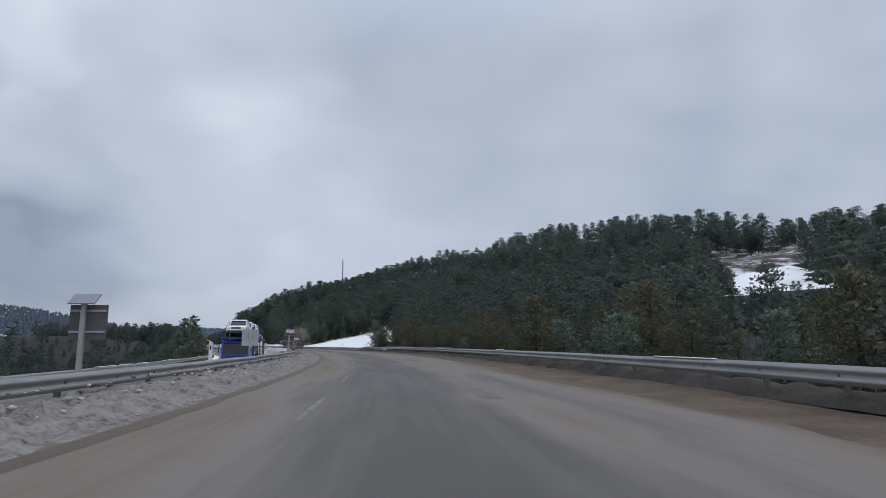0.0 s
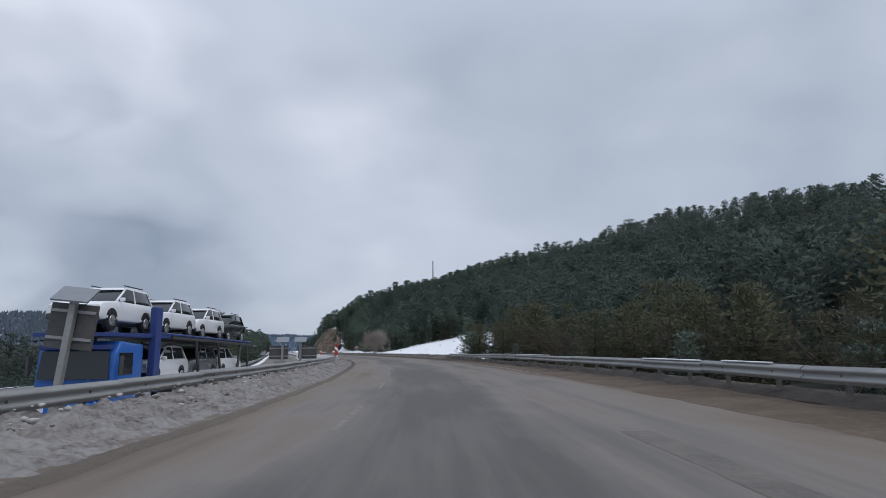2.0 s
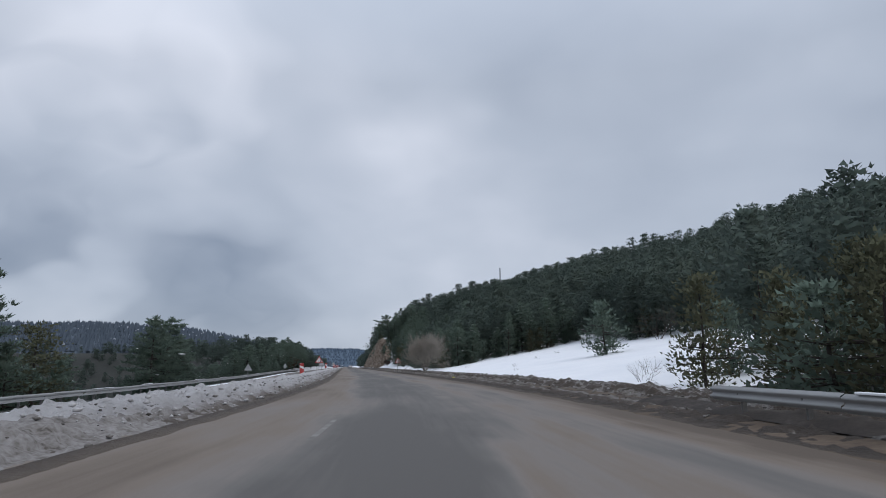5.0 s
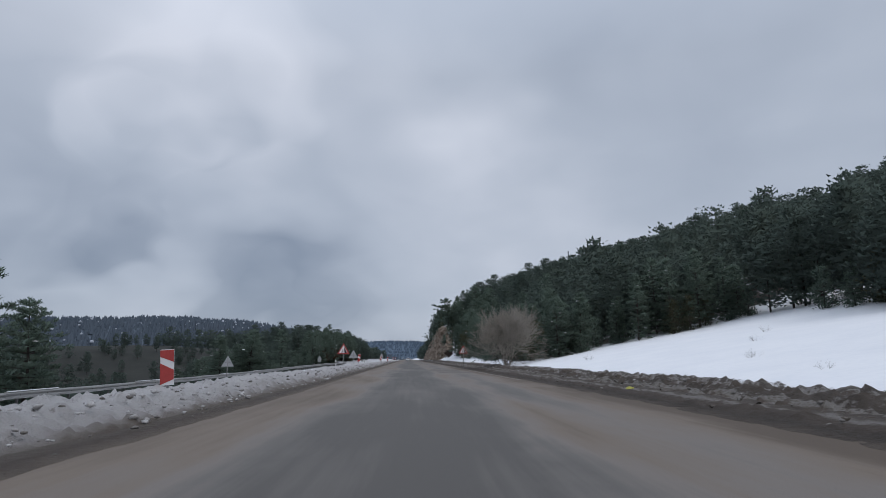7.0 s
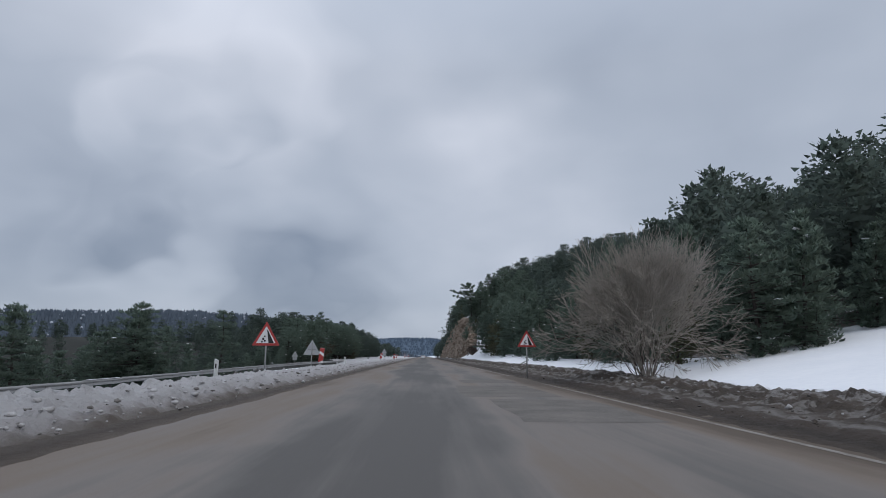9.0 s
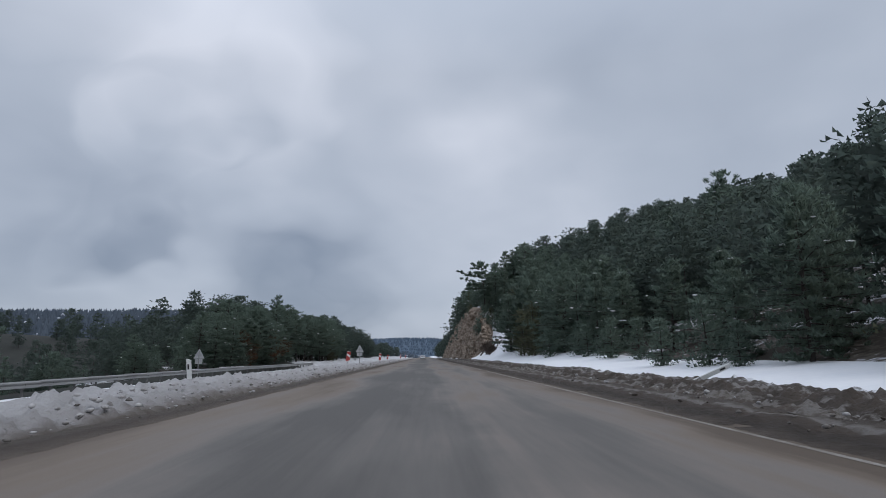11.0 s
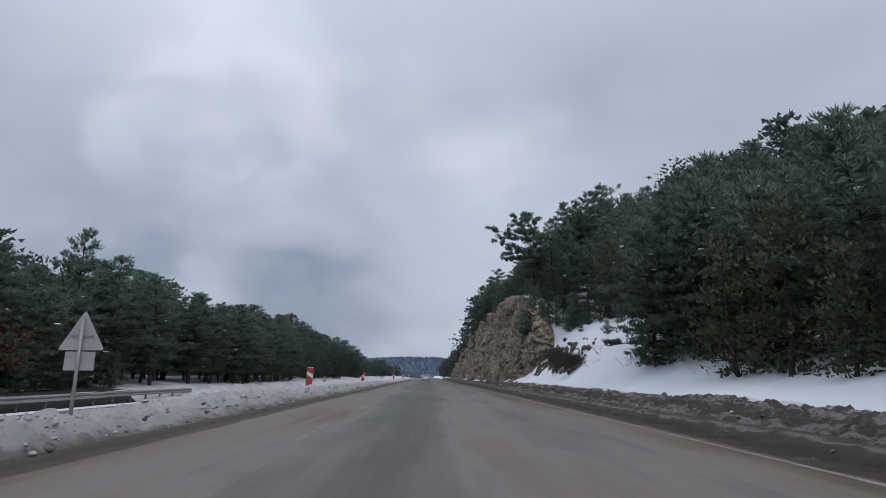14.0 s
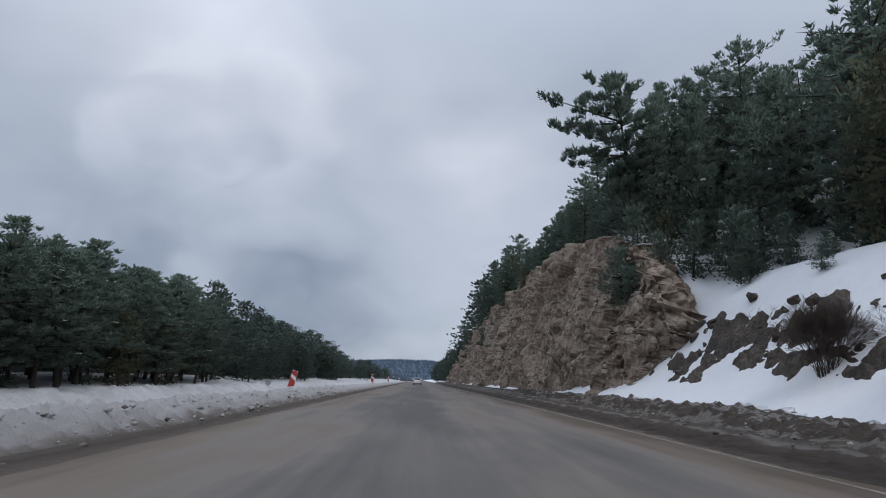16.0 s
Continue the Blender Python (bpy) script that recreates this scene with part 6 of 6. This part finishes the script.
def solar_sign(s, d, base, top, panel_z, board_w, board_h, label, turn=0.0, offset=0.35, lean=0.0):
    sign = thing("solar_sign", at_road(s, d, base, turn) @ pose(0, 0, 0, 0, -lean, 0), label, "road sign", "solar signs on the median")
    part("pole", box(0.11, 0.11, top - base + 0.3, 0, 0, -0.3, 0.012), M_GALV, sign)
    part("board", box(board_w, 0.06, board_h, offset, 0.10, panel_z - base, 0.01), M_BOARD_BACK, sign, "brownish back of a square sign board")
    for f in (0.2, 0.8):
        part("rail", box(board_w * 0.96, 0.03, 0.05, offset, 0.055, panel_z - base + board_h * f), M_GALV, sign)
    part("solar_panel", box(0.62, 0.40, 0.035, 0, 0, 0, 0.005), M_SOLAR, sign, "pale tilted solar panel", m=Matrix.Translation((0.0, 0, top - base + 0.06)) @ pose(0, 0, 0, 38, 0, 0))
    return sign


def delineator(s, d, base, height=1.0, lean=0.0, tilt=0.0, label="white plastic delineator post in the snow", group="delineator posts"):
    post = thing("delineator_post", at_road(s, d, base) @ pose(0, 0, 0, tilt, lean, 0), label, "roadside post", group)
    part("shaft", prism([(-0.06, -0.2), (0.06, -0.2), (0.06, height - 0.06), (-0.06, height)], 0.10), M_POST_WHITE, post)
    part("reflector", box(0.05, 0.01, 0.16, 0, -0.056, height - 0.34), M_BLACK, post, "dark reflector strip")
    return post


falling_rocks_sign(188.6, -7.3, 0.1, 1.95, 1.30, label="red-bordered falling rocks warning sign on the snowy median", group="falling rocks signs")
falling_rocks_sign(192.0, 5.6, 0.05, 1.93, 1.02, label="red-bordered falling rocks warning sign on the dirty verge", group="falling rocks signs")
chevron_marker(199.5, -6.6, 0.55, 0.95, 0.30, lean=6)
sign_from_behind(200.2, -7.3, 0.1, 1.50, 1.15, "grey back of a triangular sign on the median")
sign_from_behind(181.9, -17.15, -0.8, 0.74, 1.15, "grey back of a triangular sign beyond the guardrail")
sign_from_behind(244.6, -17.9, -0.5, 1.2, 0.92, "grey back of a triangular sign with a lower plate", plate=0.4)
sign_from_behind(257.6, -6.3, 0.1, 1.78, 0.88, "grey back of a triangular sign on the median", plate=0.35)
sign_from_behind(350.5, -17.5, -0.5, 0.40, 0.75, "grey back of a round sign at the forest edge", shape="round")
sign_from_behind(484, -17.5, -0.4, 0.75, 0.8, "grey back of a round sign at the forest edge", shape="round")
for s, d, base, h, w, lean in ((94, -5.9, 0.45, 1.2, 0.32, 1), (141.2, -6.6, 0.32, 0.90, 0.34, -4), (245.5, -6.0, 0.55, 0.85, 0.32, 9), (276.3, -5.6, 0.42, 0.95, 0.32, 3), (312.5, -6.9, 0.35, 0.95, 0.33, 14), (362, -6.2, 0.4, 1.1, 0.33, -3), (404, -6.2, 0.4, 1.1, 0.33, 2)):
    chevron_marker(s, d, base, h, w, lean)
solar_sign(15.0, -7.7, -0.3, 2.12, 1.22, 0.86, 0.84, "solar-powered sign board seen from behind, on a steel pole", offset=0.08)
solar_sign(67.6, -7.1, -0.3, 1.62, 0.72, 0.95, 0.66, "solar-powered sign board seen from behind, by another one", offset=-0.20)
solar_sign(68.9, -6.4, -0.3, 1.64, 0.72, 0.95, 0.66, "solar-powered sign board seen from behind, by another one", offset=0.36)
solar_sign(46.9, -6.55, -0.3, 2.02, 1.18, 0.78, 0.76, "solar-powered sign board seen from behind, on a leaning pole", offset=-0.02, lean=-6)
sign_from_behind(28.9, -6.5, -0.2, 1.43, 0.76, "pale grey back of a square sign on the median", shape="square", group="signs on the median")
delineator(24.2, -7.1, -0.2, 1.45, label="white plastic delineator post behind the guardrail")
delineator(41.0, -7.4, -0.2, 1.35, label="white plastic delineator post behind the guardrail")
delineator(182.1, -7.3, 0.25, 0.75)
delineator(214.5, -6.9, 0.3, 0.75, lean=-6)
delineator(213.0, 8.6, 0.45, 0.95, lean=62, tilt=20, label="knocked-over white delineator post on the dirty berm")

# a crumpled yellow bag on the verge
bag_bm = bmesh.new()
bmesh.ops.create_icosphere(bag_bm, subdivisions=2, radius=1)
for v in bag_bm.verts:
    v.co *= 1 + 0.5 * noise.noise(v.co * 2.1 + Vector((4, 1, 0)))
    v.co = Vector((v.co.x * 0.15, v.co.y * 0.10, max(v.co.z, -0.4) * 0.07))
bag = new("litter_bag", finish(bag_bm, "litter_bag", plain("yellow_plastic", (0.42, 0.40, 0.08), 0.5)))
bag.matrix_basis = at_road(144.8, 6.6, 0.12, 25)
tagged(bag, "crumpled yellow plastic bag on the muddy verge", "litter")

# ---- vehicles ----


def slab(outline, width, bm=None, x=0.0):
    """A body from its side outline (y, z), extruded across x."""
    bm = bm or bmesh.new()
    a = [bm.verts.new((x - width / 2, y, z)) for y, z in outline]
    b = [bm.verts.new((x + width / 2, y, z)) for y, z in outline]
    bm.faces.new(a)
    bm.faces.new(b[::-1])
    for i in range(len(a)):
        j = (i + 1) % len(a)
        bm.faces.new((a[j], a[i], b[i], b[j]))
    bmesh.ops.recalc_face_normals(bm, faces=bm.faces)
    return bm


def bevelled(bm, r, seg=2):
    bmesh.ops.bevel(bm, geom=list(bm.edges), offset=r, segments=seg, affect="EDGES", profile=0.5)
    return bm


def narrowed(bm, z0, z1, k):
    """Draw a body in towards its roof."""
    for v in bm.verts:
        f = min(1, max(0, (v.co.z - z0) / (z1 - z0)))
        v.co.x *= 1 - k * f
    return bm


def wheel(parent, x, y, r, w=0.22, hub=0.62):
    side = 1 if x > 0 else -1
    bm = bmesh.new()
    bmesh.ops.create_cone(bm, cap_ends=True, segments=20, radius1=r, radius2=r, depth=w, matrix=Matrix.Translation((x, y, r)) @ pose(0, 0, 0, 0, 90, 0))
    bmesh.ops.bevel(bm, geom=[e for e in bm.edges if e.calc_face_angle(0) > 1.0], offset=0.03, segments=2, affect="EDGES")
    tyre = part("wheel", bm, M_RUBBER, parent)
    bm = bmesh.new()
    bmesh.ops.create_cone(bm, cap_ends=True, segments=16, radius1=r * hub, radius2=r * hub * 0.9, depth=0.03, matrix=Matrix.Translation((x + side * (w / 2 + 0.006), y, r)) @ pose(0, 0, 0, 0, 90 * side, 0))
    for i in range(5):
        a = i * 1.2566
        m = Matrix.Translation((x + side * (w / 2 + 0.024), y, r)) @ pose(0, 0, 0, math.degrees(a), 0, 0)
        bmesh.ops.create_cube(bm, size=1, matrix=m @ Matrix.Translation((0, 0, r * hub * 0.5)) @ Matrix.Diagonal((0.014, r * 0.13, r * hub * 0.95, 1)))
    part("rim", bm, M_RIM, tyre, "alloy rim")
    return tyre


def suv(m, paint, label, group="", sedan=False):
    """A car of 4.3 m that faces its own +y."""
    car = thing("parked_car" if sedan else "carried_car", m, label, "car", group)
    hl = 2.15
    if sedan:
        low = [(-hl, 0.32), (-hl - 0.03, 0.62), (-hl + 0.05, 0.98), (-1.55, 1.02), (0.95, 0.94), (1.85, 0.82), (hl, 0.62), (hl - 0.02, 0.30), (1.2, 0.24), (-1.3, 0.24)]
        glass = [(-1.62, 1.0), (-1.02, 1.40), (0.10, 1.42), (0.98, 0.93)]
        roof = [(-1.10, 1.36), (-0.98, 1.43), (-0.2, 1.465), (0.22, 1.42), (0.26, 1.38)]
    else:
        low = [(-hl, 0.42), (-hl - 0.02, 0.75), (-hl + 0.04, 1.06), (0.80, 1.06), (1.75, 0.99), (hl - 0.04, 0.86), (hl, 0.55), (hl - 0.08, 0.38), (1.2, 0.34), (-1.3, 0.34)]
        glass = [(-2.02, 1.05), (-1.70, 1.55), (0.05, 1.58), (0.86, 1.05)]
        roof = [(-1.88, 1.50), (-1.76, 1.60), (-0.8, 1.67), (0.10, 1.62), (0.26, 1.52)]
    body = part("body", narrowed(bevelled(slab(low, 1.80), 0.07), 0.55, 1.2, 0.06), paint, car, smooth=True)
    part("cabin_glass", narrowed(bevelled(slab(glass, 1.60), 0.03), 1.0, 1.65, 0.16), M_GLASS, car, "dark car windows", smooth=True)
    part("roof", narrowed(bevelled(slab(roof, 1.44), 0.03), 1.4, 1.7, 0.10), paint, car, smooth=True)
    top = roof[1][1]
    for x in (-0.76, 0.76):  # pillars
        for y0, y1 in ((glass[0][0], glass[1][0]), (glass[3][0], glass[2][0]), (-0.55, -0.55)):
            part("pillar", tube((x * 1.02, y0, glass[0][1]), (x * 0.88, y1, top - 0.04), 0.045, 0.04, 6), paint, car)
        if not sedan:
            part("roof_rail", tube((x * 0.78, -1.5, 1.70), (x * 0.78, 0.0, 1.70), 0.022, 0.022, 6), M_STEEL_DARK, car)
    for x in (-0.92, 0.92):
        part("mirror", box(0.18, 0.10, 0.14, x, 0.72, 1.05, 0.03), paint, car)
    for x in (-0.64, 0.64):
        part("headlight", box(0.36, 0.12, 0.16, x, hl - 0.08, 0.70, 0.03), M_LAMP, car, "clear headlight")
        part("tail_light", box(0.17, 0.10, 0.30, x * 1.18, -hl + 0.02, 0.70, 0.03), M_TAIL, car, "red tail light")
    part("grille", box(0.86, 0.08, 0.15, 0, hl - 0.03, 0.71, 0.02), M_STEEL_DARK, car, "dark grille")
    part("front_bumper", box(1.70, 0.16, 0.20, 0, hl - 0.05, 0.36, 0.05), M_STEEL_DARK, car)
    part("rear_bumper", box(1.70, 0.16, 0.22, 0, -hl + 0.04, 0.36, 0.05), M_STEEL_DARK if not sedan else paint, car)
    for y in (-1.30, 1.33):
        for x in (-0.80, 0.80):
            wheel(car, x, y, 0.34 if not sedan else 0.31)
            bm = bmesh.new()
            bmesh.ops.create_cone(bm, cap_ends=True, segments=20, radius1=0.41, radius2=0.41, depth=0.16, matrix=Matrix.Translation((x * 1.02, y, 0.37)) @ pose(0, 0, 0, 0, 90, 0))
            part("wheel_arch", bm, M_BLACK, car)
    return car


def transporter(s, d, z):
    """A car transporter that comes towards the camera: its own +y is its front."""
    base = at_road(s, d, z, 180)
    truck = thing("car_transporter", base, "blue two-deck car transporter lorry loaded with cars", "lorry")
    cab = part("cab", bevelled(slab([(-2.0, 0.55), (-2.0, 2.62), (-0.35, 2.72), (-0.08, 2.35), (0.0, 1.45), (0.02, 0.55)], 2.46), 0.07), M_TRUCK_BLUE, truck, "bright blue cab", smooth=True)
    part("windscreen", prism([(-1.10, 1.52), (1.10, 1.52), (1.04, 2.40), (-1.04, 2.40)], 0.05), M_GLASS, cab, "dark windscreen", m=Matrix.Translation((0, 0.21, 0)) @ pose(0, 0, 0, 5, 0, 0))
    part("sun_visor", box(2.2, 0.30, 0.16, 0, 0.0, 2.44, 0.03), M_FRAME_BLUE, cab)
    for k in range(4):
        part("grille_bar", box(1.7, 0.06, 0.07, 0, 0.05, 0.88 + 0.13 * k, 0.01), M_FRAME_BLUE, cab)
    part("front_bumper", box(2.46, 0.26, 0.42, 0, 0.06, 0.36, 0.06), M_TRUCK_BLUE, cab)
    part("number_plate", box(0.52, 0.01, 0.11, 0, 0.20, 0.50), M_WHITE, cab, "blank white plate")
    for x in (-0.95, 0.95):
        part("headlight", box(0.42, 0.10, 0.22, x, 0.16, 0.50, 0.03), M_LAMP, cab, "clear headlight")
        part("side_window", box(0.03, 0.95, 0.72, x * 1.30, -0.72, 1.62, 0.01), M_GLASS, cab)
        part("side_mirror", box(0.10, 0.16, 0.62, x * 1.52, 0.02, 1.62, 0.03), M_STEEL_DARK, cab)
    for y in (-0.85, -3.6):
        for x in (-1.06, 1.06):
            wheel(truck, x, y, 0.50, 0.30, 0.55)
    part("chassis", box(0.9, 15.3, 0.30, 0, -8.5, 0.62, 0.02), M_STEEL_DARK, truck)
    part("fuel_tank", box(0.5, 1.2, 0.55, -0.98, -2.35, 0.45, 0.08), M_SIGN_BACK, truck, "grey side tank")
    part("cab_ramp", slab([(0.35, 2.86), (0.35, 2.98), (-4.4, 3.05), (-4.4, 2.88)], 2.4), M_FRAME_BLUE, truck, "blue ramp over the cab")
    part("upper_deck", slab([(-4.5, 2.86), (-4.5, 2.98), (-16.4, 2.80), (-16.4, 2.68)], 2.46), M_STEEL_DARK, truck, "dark steel upper deck")
    part("lower_deck", slab([(-3.2, 0.92), (-3.2, 1.02), (-16.2, 0.92), (-16.2, 0.80)], 2.46), M_STEEL_DARK, truck, "dark steel lower deck")
    for x in (-1.18, 1.18):
        part("front_frame", box(0.26, 0.50, 3.1, x, -3.0, 0.9, 0.03), M_FRAME_BLUE, truck, "thick blue upright")
        part("deck_rail", tube((x, -3.0, 3.05), (x, -16.3, 2.88), 0.05, 0.05, 6), M_FRAME_BLUE, truck)
        for y0, y1 in ((-8.0, -7.2), (-11.0, -10.2), (-13.6, -14.2), (-15.9, -15.4)):
            part("deck_post", tube((x, y0, 0.9), (x, y1, 2.85), 0.065, 0.065, 6), M_STEEL_DARK, truck)
        part("lower_rail", box(0.08, 12.9, 0.12, x, -9.7, 0.98, 0.01), M_FRAME_BLUE, truck)
        for y in (-11.2, -12.3):
            wheel(truck, x * 0.9, y, 0.42, 0.30, 0.55)
    group = "cars on the transporter"
    for y, zz, paint, label, turn in ((-1.6, 3.06, M_CAR_WHITE, "white off-road car above the cab", 0), (-6.0, 2.98, M_CAR_WHITE, "white off-road car on the upper deck", 0), (-10.2, 2.92, M_CAR_WHITE, "white off-road car on the upper deck", 0), (-14.2, 2.85, M_CAR_DARK, "dark grey off-road car on the upper deck", 0),
                                      (-5.4, 1.06, M_CAR_WHITE, "white car on the lower deck", 0), (-9.5, 1.03, M_CAR_GREY, "grey car on the lower deck", 0), (-13.6, 1.0, M_CAR_WHITE, "white off-road car facing backwards on the lower deck", 180)):
        suv(base @ pose(0, y, zz, 0, 0, turn) @ Matrix.Scale(0.95, 4), paint, label, group)
    return truck


transporter(56.6, -11.5, float(opposite_z(60)) - 0.22)
suv(at_road(412, -0.2, 0.0), M_CAR_WHITE, "white saloon car on the road ahead", sedan=True)
